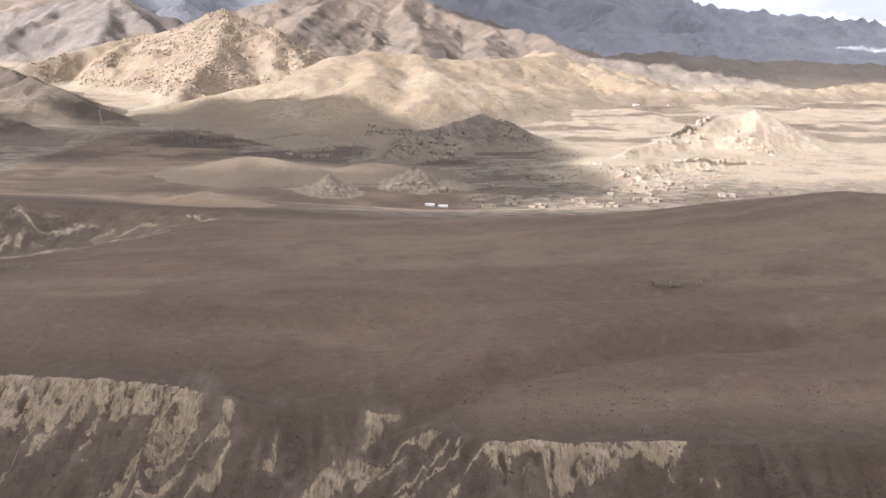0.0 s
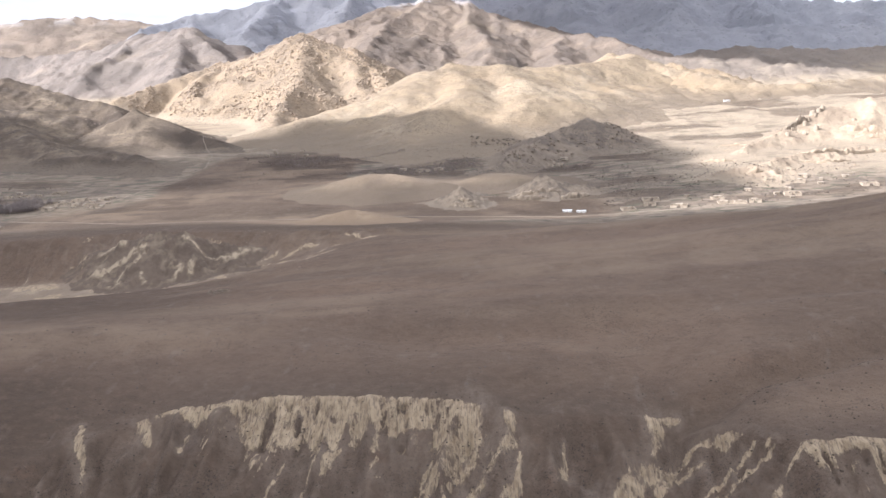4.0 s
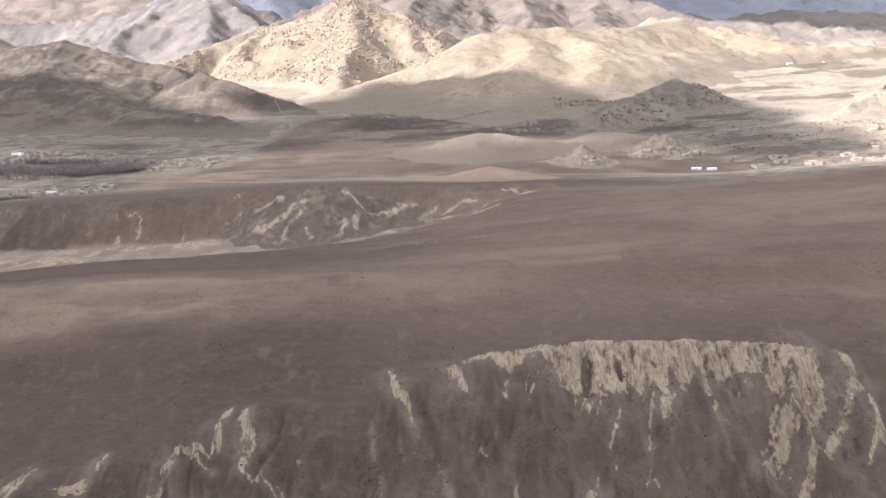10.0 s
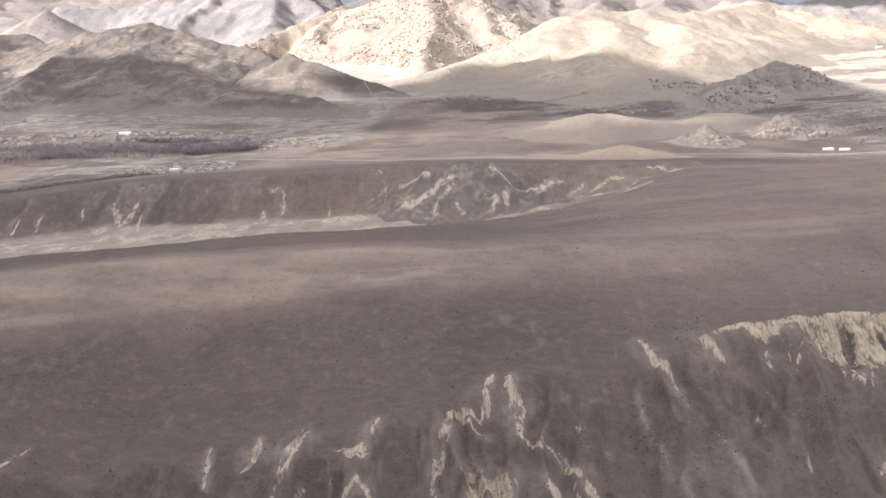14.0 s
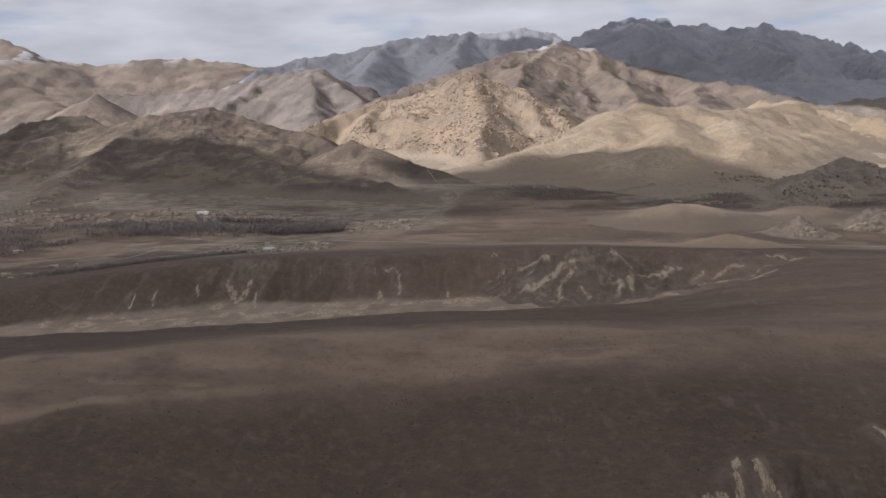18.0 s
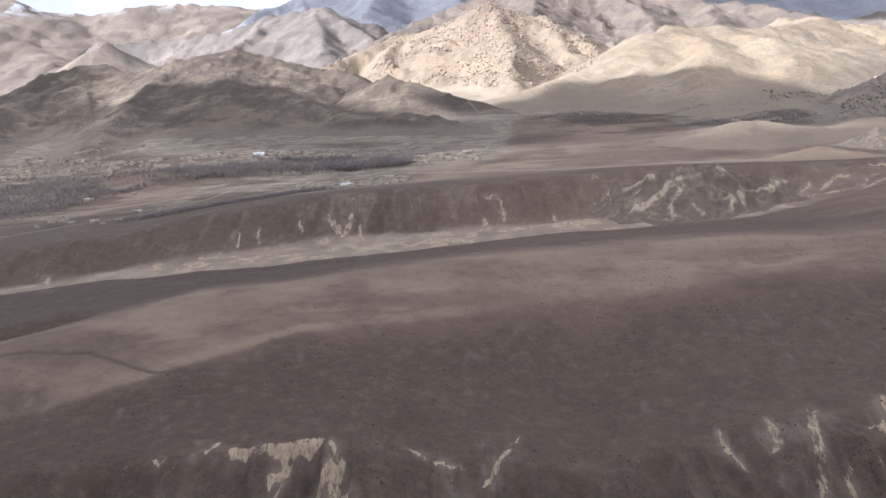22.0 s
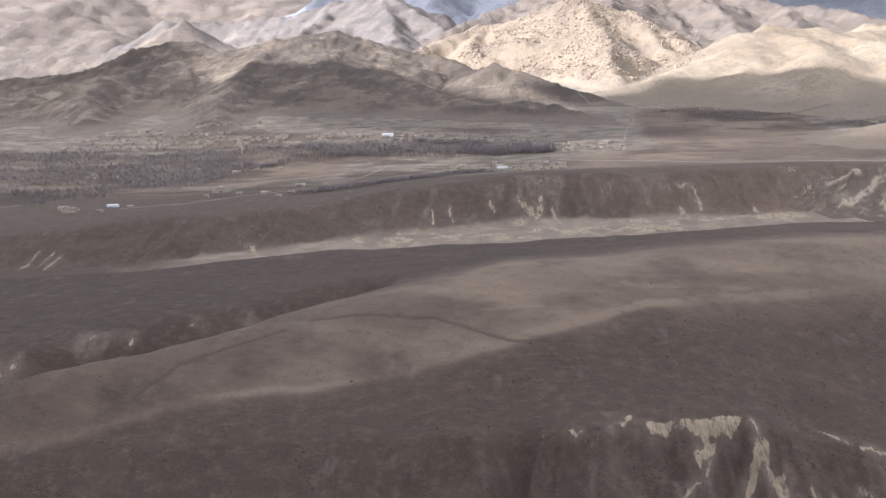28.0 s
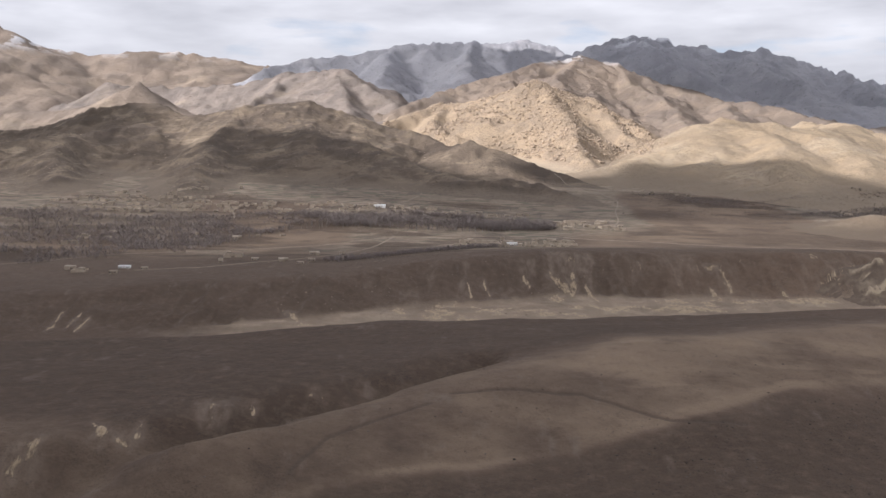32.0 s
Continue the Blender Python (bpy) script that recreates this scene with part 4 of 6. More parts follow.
def hill_shape(x, y, ridges, fall, tail, rough, size, foot, seed, crisp, soft):
    wx, wy = x + 0.35 * size * fbm(x, y, size * 1.6, 3, seed), y + 0.35 * size * fbm(x, y, size * 1.6, 3, seed + 5)
    h, d = ridge_height(wx, wy, ridges, fall, tail, soft)
    grow = ease(d, 0, size * 0.9)
    h = h + rough * (0.25 + 0.75 * grow) * (ridged(x, y, size, 5, seed + 10) - 0.35) + rough * 0.25 * fbm(x, y, size * 0.18, 4, seed + 20)
    h = h + crisp * (np.abs(fbm(x, y, size * 0.22, 4, seed + 25)) * 2 - 0.5)
    base = ground(x, y)
    lift = h - base
    z = base + np.where(lift > 12 * foot, lift, foot * np.log1p(np.exp(np.clip(lift / foot, -30, 12)))) - 0.16 * foot
    return z, dict(base=base, near=1 - grow)


def surface(x, y):
    """The height of whatever lies uppermost at points of the plan."""
    x, y = np.atleast_1d(np.asarray(x, float)), np.atleast_1d(np.asarray(y, float))
    z = ground(x, y)
    for ridges, fall, tail, rough, size, foot, seed, crisp, soft, (x0, x1, y0, y1) in HILLS:
        inside = (x > x0) & (x < x1) & (y > y0) & (y < y1)
        if inside.any():
            z[inside] = np.maximum(z[inside], hill_shape(x[inside], y[inside], ridges, fall, tail, rough, size, foot, seed, crisp, soft)[0])
    return z


hill("tan_hill", "rounded dry tan hill with sunlit grass slopes", [[(-632, 2300, 92), (-365, 2500, 166), (-187, 2733, 216), (-61, 2733, 203), (140, 2900, 192), (330, 3150, 205), (420, 3500, 225)], [(-61, 2733, 203), (117, 2650, 110)], [(140, 2900, 192), (260, 2600, 95)], [(-187, 2733, 216), (-216, 2350, 150), (-208, 2020, 84)], [(-282, 2650, 202), (-424, 2260, 95)], [(-61, 2733, 203), (-35, 2450, 160), (-62, 2150, 102), (-105, 1970, 56)], [(40, 2830, 198), (150, 2560, 120), (190, 2400, 80)]],
     TAN, fall=0.36, rough=15, size=210, foot=14, step=7, rock=0.5, pale=0.35, seed=210, skirt=3.0, soft=26, crisp=3)
hill("rocky_ridge", "low dark rocky ridge beside the fields", [[(-122, 1600, 29), (-26, 1780, 63), (78, 1900, 85), (137, 1900, 68), (171, 1850, 44)]], SCREE, fall=0.42, rough=9, size=60, foot=6, step=3.6, rock=0.7, seed=220, crisp=4)
hill("boulder_hill", "sunlit pyramid hill strewn with boulders", [[(-1342, 2900, 169), (-1096, 3295, 269), (-929, 3200, 280), (-735, 3150, 348), (-572, 3100, 283), (-433, 2850, 183)], [(-735, 3150, 348), (-689, 2700, 190), (-675, 2350, 105)], [(-1096, 3295, 269), (-1050, 2850, 165)], [(-572, 3100, 283), (-520, 2750, 165)]],
     ROCKY, fall=0.50, rough=24, size=170, foot=12, step=8, rock=0.6, seed=230, crisp=4, soft=15)
hill("middle_mountain", "broad brown mountain with folded rocky spurs", [[(-1107, 4300, 371), (-742, 4600, 495), (-380, 4890, 600), (-189, 4890, 551), (21, 4700, 443), (245, 4400, 351), (456, 4200, 309), (616, 3700, 195)], [(-380, 4890, 597), (-573, 4000, 387), (-616, 3500, 278)], [(-189, 4890, 551), (-125, 3900, 295), (-60, 3350, 170)], [(245, 4400, 351), (180, 3500, 170)]],
     MOUNTAIN, fall=0.40, rough=46, size=270, foot=20, step=11, rock=0.6, snow=(500, 640), seed=240, category="mountain", crisp=8)
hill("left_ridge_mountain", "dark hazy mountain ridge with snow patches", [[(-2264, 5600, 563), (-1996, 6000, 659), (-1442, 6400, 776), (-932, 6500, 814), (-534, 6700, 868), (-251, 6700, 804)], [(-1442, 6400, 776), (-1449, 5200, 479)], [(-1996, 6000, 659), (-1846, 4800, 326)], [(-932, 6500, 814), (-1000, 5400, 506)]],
     HAZE_GREY, fall=0.5, rough=55, size=420, foot=25, step=22, rock=0.6, snow=(780, 1000), seed=250, category="mountain", crisp=20)
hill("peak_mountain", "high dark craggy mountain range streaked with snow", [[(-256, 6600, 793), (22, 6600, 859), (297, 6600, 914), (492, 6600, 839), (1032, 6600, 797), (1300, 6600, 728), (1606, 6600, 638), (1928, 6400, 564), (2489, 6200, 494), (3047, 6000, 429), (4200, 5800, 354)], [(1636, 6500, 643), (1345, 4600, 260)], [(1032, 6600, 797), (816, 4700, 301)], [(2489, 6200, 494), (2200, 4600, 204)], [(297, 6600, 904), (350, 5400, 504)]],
     HAZE_GREY, fall=0.5, rough=60, size=420, foot=25, step=22, rock=0.7, snow=(730, 960), seed=260, category="mountain", crisp=34)
hill("right_foothill", "low tan foothill ridge at the far valley edge", [[(361, 3700, 231), (443, 3300, 205), (634, 2900, 125), (837, 2850, 98), (1143, 3000, 103), (1520, 3200, 127), (2200, 3300, 140)], [(443, 3300, 205), (300, 2900, 120)]],
     TAN, fall=0.3, rough=34, size=150, foot=14, step=9, rock=0.5, pale=0.4, seed=270, crisp=5)
hill("back_foothill", "rolling dusky foothills below the range", [[(430, 3650, 190), (620, 3700, 205), (760, 3650, 228), (900, 3650, 233), (1080, 3700, 215), (1300, 3750, 200), (1700, 3800, 190), (2300, 3800, 180)], [(760, 3650, 228), (720, 3300, 130)], [(1080, 3700, 215), (1120, 3350, 130)]],
     FOOTHILL, fall=0.3, rough=40, size=190, foot=16, step=12, rock=0.6, pale=0.2, seed=275, crisp=6)
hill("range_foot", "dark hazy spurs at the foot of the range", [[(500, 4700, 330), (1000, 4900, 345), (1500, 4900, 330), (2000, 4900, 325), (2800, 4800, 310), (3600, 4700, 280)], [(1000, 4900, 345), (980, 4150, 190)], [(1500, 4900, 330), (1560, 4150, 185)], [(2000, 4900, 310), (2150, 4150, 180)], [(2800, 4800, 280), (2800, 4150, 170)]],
     HAZE_GREY, fall=0.26, rough=55, size=300, foot=20, step=16, rock=0.6, seed=277, category="mountain", crisp=14)
hill("cone_mound", "pale eroded clay citadel hill with fluted slopes", [[(321, 1650, 36), (432, 1750, 48), (551, 1850, 83), (635, 1860, 97), (672, 1850, 74), (712, 1760, 34), (757, 1700, 20)], [(635, 1860, 97), (590, 1720, 42)], [(551, 1850, 83), (500, 1740, 40)], [(635, 1860, 97), (760, 1880, 50)]],
     CLAYEY, fall=0.44, rough=6, size=60, foot=5, step=3.8, rock=0.3, pale=0.6, seed=280, crisp=2.2)
hill("left_hill", "brown rocky hill with long spurs above the village",
     [[(-2500, 2050, 120), (-2027, 2000, 133), (-1945, 2100, 146), (-1743, 2300, 189), (-1549, 2400, 225), (-1407, 2405, 243), (-1345, 2395, 222), (-1263, 2380, 193), (-1112, 2330, 157), (-1040, 2260, 134)],
      [(-1549, 2400, 225), (-1560, 2100, 135), (-1540, 1850, 80), (-1500, 1650, 46)], [(-1945, 2100, 146), (-1768, 1750, 70)],
      [(-1407, 2405, 238), (-1385, 2260, 186), (-1366, 2150, 157), (-1227, 2060, 134), (-1120, 1985, 110), (-1020, 1900, 78), (-983, 1838, 66), (-902, 1842, 70), (-850, 1810, 62), (-794, 1770, 47), (-735, 1705, 24)]],
     BROWN, fall=0.40, rough=13, size=120, foot=9, step=5, rock=0.7, seed=290, crisp=3.5, soft=9)
hill("saddle_hill", "small tan hill in the valley saddle", [[(-1180, 2345, 136), (-1080, 2265, 130), (-1023, 2215, 136), (-987, 2189, 147), (-915, 2150, 126), (-840, 2110, 97), (-761, 2080, 73), (-704, 2020, 49)]], BROWN, fall=0.42, rough=7, size=90, foot=8, step=5, rock=0.4, seed=300, crisp=1.5)
hill("left_cone_hill", "dark cone-shaped hill behind the village slope", [[(-2600, 2750, 150), (-2283, 2700, 168), (-2063, 2666, 224), (-1919, 2666, 245), (-1791, 2600, 205), (-1621, 2500, 150)]], BROWN, fall=0.45, rough=24, size=130, foot=10, step=9, rock=0.5, seed=310, crisp=6)
hill("far_left_hill", "pointed grey-brown hill in the distance", [[(-3100, 3300, 220), (-2743, 3400, 221), (-2440, 3500, 249), (-2242, 3510, 352), (-2110, 3500, 263), (-1900, 3450, 180)]], MOUNTAIN, fall=0.5, rough=24, size=260, foot=14, step=12, rock=0.5, seed=320, crisp=6)
hill("hazy_ridge", "rocky ridge below the far range, haze in its pale colour", [[(-2900, 5000, 420), (-2678, 5000, 400), (-2277, 4900, 414), (-1891, 4800, 471), (-1639, 4700, 496), (-1310, 4200, 309)], [(-1891, 4800, 471), (-1950, 4200, 270)], [(-1639, 4700, 496), (-1500, 4000, 270)]], HAZED, fall=0.5, rough=46, size=300, foot=18, step=16, rock=0.7, seed=330, category="mountain", crisp=10)
hill("snow_range_west", "distant snow-dusted mountain range", [[(-5794, 6300, 801), (-4597, 6300, 889), (-4204, 6300, 874), (-4100, 6400, 770), (-3746, 6600, 713), (-3201, 6700, 740), (-2744, 6700, 690), (-2300, 6700, 600)]], MOUNTAIN, fall=0.45, rough=45, size=520, foot=25, step=28, rock=0.4, snow=(640, 900), seed=340, category="mountain", crisp=18)
hill("snow_range_east", "distant snow-covered mountain crest", [[(1600, 6950, 540), (1905, 6950, 575), (2339, 6950, 590), (2644, 6950, 590), (2949, 6950, 545), (3510, 6900, 490), (4600, 6800, 450)]], SNOWY, fall=0.45, rough=50, size=400, foot=25, step=30, rock=0.0, snow=(380, 480), seed=350, category="mountain", crisp=25)
hill("dome_mound", "smooth sunlit tan dome rising from the flats", [[(-395, 1465, 13), (-360, 1470, 28), (-325, 1473, 33), (-285, 1475, 31), (-240, 1480, 15)]], DRYBROWN, fall=0.36, rough=5.0, size=60, foot=8, step=2.6, soft=45, pale=0.15, seed=360, reach=230, skirt=2.4)
hill("low_mound", "low bare tan mound with a shaded end", [[(-395, 1152, 8), (-345, 1152, 17), (-303, 1152, 25), (-262, 1150, 16)]], UMBER, fall=0.40, rough=4.0, size=40, foot=6, step=2.5, soft=18, pale=0.1, seed=370, reach=170, skirt=2.0)
hill("eroded_knoll", "small fluted clay knoll beside the flats", [[(-235, 1335, 2), (-200, 1335, 8), (-170, 1334, 22), (-140, 1332, 7)], [(-170, 1334, 22), (-186, 1312, 5)], [(-170, 1334, 22), (-170, 1310, 6)], [(-170, 1334, 22), (-154, 1313, 5)]], KNOLL, fall=0.5, rough=4, size=14, foot=3, step=1.5, pale=0.3, rock=0.7, seed=380, reach=70, crisp=1.6)
hill("eroded_knoll", "broad fluted clay knoll beside the fields", [[(-100, 1405, 6), (-68, 1402, 16), (-41, 1400, 26), (-14, 1402, 17), (20, 1396, 11), (62, 1390, 4)], [(-41, 1400, 26), (-66, 1374, 6)], [(-41, 1400, 26), (-48, 1370, 6)], [(-41, 1400, 26), (-28, 1372, 6)], [(-41, 1400, 26), (-8, 1376, 6)]], KNOLL, fall=0.5, rough=4, size=14, foot=3, step=1.6, pale=0.25, rock=0.8, seed=390, reach=75, crisp=1.6)
hill("valley_swell", "low smooth brown swell behind the knolls", [[(-175, 1500, 12), (-125, 1510, 22), (-85, 1505, 21), (-40, 1500, 12)]], DRYBROWN, fall=0.26, rough=4, size=50, foot=7, step=3, soft=20, seed=395, reach=110)
hill("clay_bluff", "low pale clay bluff with caves and ribs", [[(215, 1440, 16), (284, 1420, 26), (330, 1460, 30), (420, 1540, 34), (520, 1600, 30)]], CLAYEY, fall=0.34, rough=9, size=36, foot=3.5, step=2.6, pale=1.0, rock=0.3, seed=400, reach=110, crisp=2)

hill("badland_mound", "ribbed clay mound beside the dry ravine", [[(-585, 990, 8), (-540, 990, 27), (-500, 988, 36), (-470, 988, 33), (-430, 992, 17), (-395, 1000, 12)], [(-540, 990, 27), (-565, 948, -2)], [(-515, 986, 33), (-525, 938, -2)], [(-490, 986, 35), (-490, 940, 0)], [(-470, 988, 33), (-440, 945, 2)], [(-430, 992, 17), (-408, 958, 5)]],
     BADLAND, fall=0.6, rough=8, size=20, foot=4, step=1.6, pale=0.3, rock=0.6, seed=410, reach=125, crisp=1.4, scars=MOUND_SCARS)


# ---- clouds, high over and behind the camera, whose shade lies on the land ----
def cloud_material(name, thinness):
    """A cloud that lets this share of the sun straight through."""
    m = Tree(name)
    t = m.n.new("ShaderNodeBsdfTranslucent")
    d = m.n.new("ShaderNodeBsdfDiffuse")
    mix = m.n.new("ShaderNodeMixShader")
    for s in (t, d):
        s.inputs["Color"].default_value = (0.76, 0.77, 0.80, 1)
    mix.inputs["Fac"].default_value = 0.5
    m.l.new(t.outputs[0], mix.inputs[1])
    m.l.new(d.outputs[0], mix.inputs[2])
    thin, veil = m.n.new("ShaderNodeBsdfTransparent"), m.n.new("ShaderNodeMixShader")
    veil.inputs["Fac"].default_value = thinness
    m.l.new(mix.outputs[0], veil.inputs[1])
    m.l.new(thin.outputs[0], veil.inputs[2])
    m.l.new(veil.outputs[0], m.n["Material Output"].inputs["Surface"])
    return m.mat


CLOUD, THIN_CLOUD = cloud_material("cloud", 0.08), cloud_material("thin_cloud", 0.6)


def cloud(outline, z, seed, height=1500.0, thick=150.0, material=CLOUD):
    """A flat-based cumulus whose shade falls, with this outline, on land of the height z."""
    lift = (height - z) / SUN.z
    ring = np.array(outline, float)
    cx, cy = ring.mean(0)
    a, b = np.meshgrid(np.linspace(0, 2 * math.pi, 129), np.linspace(-math.pi / 2, math.pi / 2, 33))
    ca, sa = np.cos(a[0]), np.sin(a[0])
    far = np.zeros(len(ca))
    for (px, py), (qx, qy) in zip(ring - (cx, cy), np.roll(ring, -1, 0) - (cx, cy)):
        det = ca * (qy - py) - sa * (qx - px) + 1e-9          # where the ray from the middle meets this side
        r, u = (px * (qy - py) - py * (qx - px)) / det, (px * sa - py * ca) / det
        far = np.where((u >= 0) & (u <= 1) & (r > far), r, far)
    px, py = np.cos(b) * far[None] * ca[None], np.cos(b) * far[None] * sa[None]
    lump = 1 + 0.12 * np.cos(b) * fbm(px + 3000 + seed * 71, py, 300, 5, seed)
    px, py, ez = px * lump, py * lump, np.sin(b)
    puff = fbm(px + ez * 200, py - ez * 150, 260, 5, seed + 9)
    pz = np.where(ez > 0, ez * thick * (1 + 0.6 * puff), ez * thick * 0.25 * (1 + 0.3 * puff))
    ob = sheet("cloud", cx + SUN.x * lift + px, cy + SUN.y * lift + py, height + pz, {}, material)
    return tagged(ob, "grey-white cumulus cloud drifting above the valley", "cloud", "clouds over the valley")


def oval(x, y, rx, ry):
    return [(x + rx * math.cos(k * math.pi / 8), y + ry * math.sin(k * math.pi / 8)) for k in range(16)]


cloud([(-2700, -600), (-900, -800), (900, -800), (1700, -200), (1700, 500), (1000, 1000), (400, 1180), (-60, 1200), (-210, 1110), (-420, 1110), (-560, 1190), (-900, 1230), (-1400, 1180), (-2000, 1120), (-2700, 900)], 0, 1)
# second unseen cloud, added only to deepen the shade on the western foreground
cloud(oval(-1500, 330, 1060, 430), 0, 13, 1750)
cloud([(-2600, 1040), (-1300, 1040), (-1000, 1150), (-960, 1560), (-1200, 1640), (-1500, 1800), (-1620, 2200), (-1800, 2300), (-2200, 2100), (-2700, 1700)], 60, 2, material=THIN_CLOUD)
cloud([(-1560, 2200), (-1440, 2290), (-1330, 2200), (-1190, 2050), (-1060, 1910), (-985, 1830), (-890, 1850), (-780, 1750), (-660, 1640), (-700, 1500), (-950, 1480), (-1250, 1620), (-1450, 1850)], 70, 8)
cloud(oval(-2300, 2500, 520, 330), 150, 11)
cloud([(-860, 2140), (-590, 2210), (-400, 2290), (-350, 2190), (-325, 2040), (-310, 1920), (-190, 1860), (20, 1875), (110, 1850), (190, 1640), (110, 1500), (170, 1380), (150, 1290), (20, 1300), (-60, 1400), (-200, 1480), (-300, 1570), (-420, 1590), (-680, 1600), (-840, 1800)], 50, 3)
cloud(oval(1650, 4000, 1050, 900), 200, 4)
cloud(oval(1600, 5900, 2300, 1250), 450, 5)
cloud(oval(-1150, 5800, 1250, 1000), 520, 7, material=THIN_CLOUD)
cloud([(-1000, 1080), (-470, 1090), (-200, 1085), (-210, 1190), (-400, 1290), (-450, 1560), (-700, 1640), (-1000, 1520)], 15, 14, material=THIN_CLOUD)
cloud([(-300, 1230), (60, 1220), (120, 1400), (-60, 1480), (-260, 1450)], 10, 15, material=THIN_CLOUD)
cloud(oval(1000, 4750, 750, 450), 250, 12)

# ---- builders ----
def part(name, bm, material, parent, label=""):
    """Link a bmesh as one mesh under a thing or a part."""
    me = bpy.data.meshes.new(name)
    bm.to_mesh(me)
    bm.free()
    me.materials.append(material)
    ob = new(name, me)
    ob.parent = parent
    return tagged(ob, label)


def box(bm, x0, x1, y0, y1, z0, z1, lean=0.0):
    """A block whose upper edge draws in by lean."""
    v = [bm.verts.new(p) for p in ((x0, y0, z0), (x1, y0, z0), (x1, y1, z0), (x0, y1, z0), (x0 + lean, y0 + lean, z1), (x1 - lean, y0 + lean, z1), (x1 - lean, y1 - lean, z1), (x0 + lean, y1 - lean, z1))]
    for f in ((0, 3, 2, 1), (4, 5, 6, 7), (0, 1, 5, 4), (1, 2, 6, 5), (2, 3, 7, 6), (3, 0, 4, 7)):
        bm.faces.new([v[k] for k in f])
    return bm


def tube(bm, points, radii, sides=6):
    """A tapered limb through points."""
    rings = []
    for k, (p, r) in enumerate(zip(points, radii)):
        way = (Vector(points[min(k + 1, len(points) - 1)]) - Vector(points[max(k - 1, 0)])).normalized()
        a = way.orthogonal().normalized()
        b = way.cross(a)
        rings.append([bm.verts.new(Vector(p) + r * (math.cos(2 * math.pi * j / sides) * a + math.sin(2 * math.pi * j / sides) * b)) for j in range(sides)])
    for low, high in zip(rings, rings[1:]):
        for j in range(sides):
            bm.faces.new((low[j], low[(j + 1) % sides], high[(j + 1) % sides], high[j]))
    bm.faces.new(rings[-1])
    return bm


def joined(name, verts, faces, material, label, category, kind="stuff"):
    """One mesh out of many small pieces."""
    me = bpy.data.meshes.new(name)
    verts, faces = np.asarray(verts, np.float32).reshape(-1, 3), np.asarray(faces, np.int32)
    width = faces.shape[-1]
    faces = faces.reshape(-1, width)
    me.vertices.add(len(verts))
    me.vertices.foreach_set("co", verts.ravel())
    me.loops.add(faces.size)
    me.loops.foreach_set("vertex_index", faces.ravel())
    me.polygons.add(len(faces))
    me.polygons.foreach_set("loop_start", np.arange(0, faces.size, width, dtype=np.int32))
    me.update(calc_edges=True)
    me.materials.append(material)
    return tagged(new(name, me), label, category, kind=kind)


def empty_at(name, x, y, turn=0.0, sink=0.15):
    """An Empty on the land at a point of the plan."""
    ob = new(name)
    ob.matrix_basis = pose(x * S, y * S, float(surface(x, y)[0]) * S - sink, 0, 0, turn)
    return ob


def at(x, y, turn=0.0, sink=0.15, size=1.0):
    return pose(x * S, y * S, float(surface(x, y)[0]) * S - sink, 0, 0, turn) @ Matrix.Diagonal((size, size, size, 1))




# ---- roads and tracks ----
def road(name, label, line, width, lift=0.25):
    pts = []
    for (ax, ay), (bx, by) in zip(line, line[1:]):
        n = max(2, int(math.hypot(bx - ax, by - ay) / 6))
        pts += [(ax + (bx - ax) * k / n, ay + (by - ay) * k / n) for k in range(n)]
    pts = np.array(pts + [line[-1]], float)
    for _ in range(6):
        pts[1:-1] = 0.25 * pts[:-2] + 0.5 * pts[1:-1] + 0.25 * pts[2:]
    way = np.gradient(pts, axis=0)
    way /= np.linalg.norm(way, axis=1)[:, None]
    side = np.stack([-way[:, 1], way[:, 0]], 1)
    wide = width / S * (1 + 0.25 * fbm(pts[:, 0], pts[:, 1], 25, 3, 700))[:, None]
    cols = [pts + side * wide * k for k in (-0.5, -0.2, 0.2, 0.5)]
    x, y = np.stack([c[:, 0] for c in cols], 1), np.stack([c[:, 1] for c in cols], 1)
    z = surface(x.ravel(), y.ravel()).reshape(x.shape) + (lift + np.array([-0.25, 0.0, 0.0, -0.25]))[None, :] / S
    return tagged(sheet(name, x, y, z, {}, DIRT), label, "road", kind="structure")


road("road_valley", "pale packed dirt road along the village", ((-1900, 960), (-1546, 1042), (-1445, 1134), (-1307, 1180), (-1191, 1222), (-1094, 1300), (-952, 1300), (-848, 1310), (-770, 1380), (-735, 1500), (-722, 1620), (-708, 1678), (-690, 1780), (-728, 1959), (-786, 2084), (-800, 2200)), 1.7)
road("road_flats", "pale dirt road crossing the gravel flats", ((-848, 1310), (-620, 1225), (-420, 1215), (-250, 1230), (-60, 1225), (120, 1232), (420, 1250), (900, 1290)), 3.0)
road("road_terrace", "thin pale dirt track over the terrace", ((-1360, 985), (-1290, 1010), (-1200, 1070), (-1150, 1120), (-1120, 1200), (-1094, 1300)), 2.2)
road("road_upper", "thin dirt track climbing the hill foot", ((-1500, 1560), (-1420, 1600), (-1380, 1500), (-1360, 1430)), 2.4)
road("road_slope", "thin dirt track up the hillside", ((-1130, 1610), (-1100, 1660), (-1080, 1740)), 2.4)


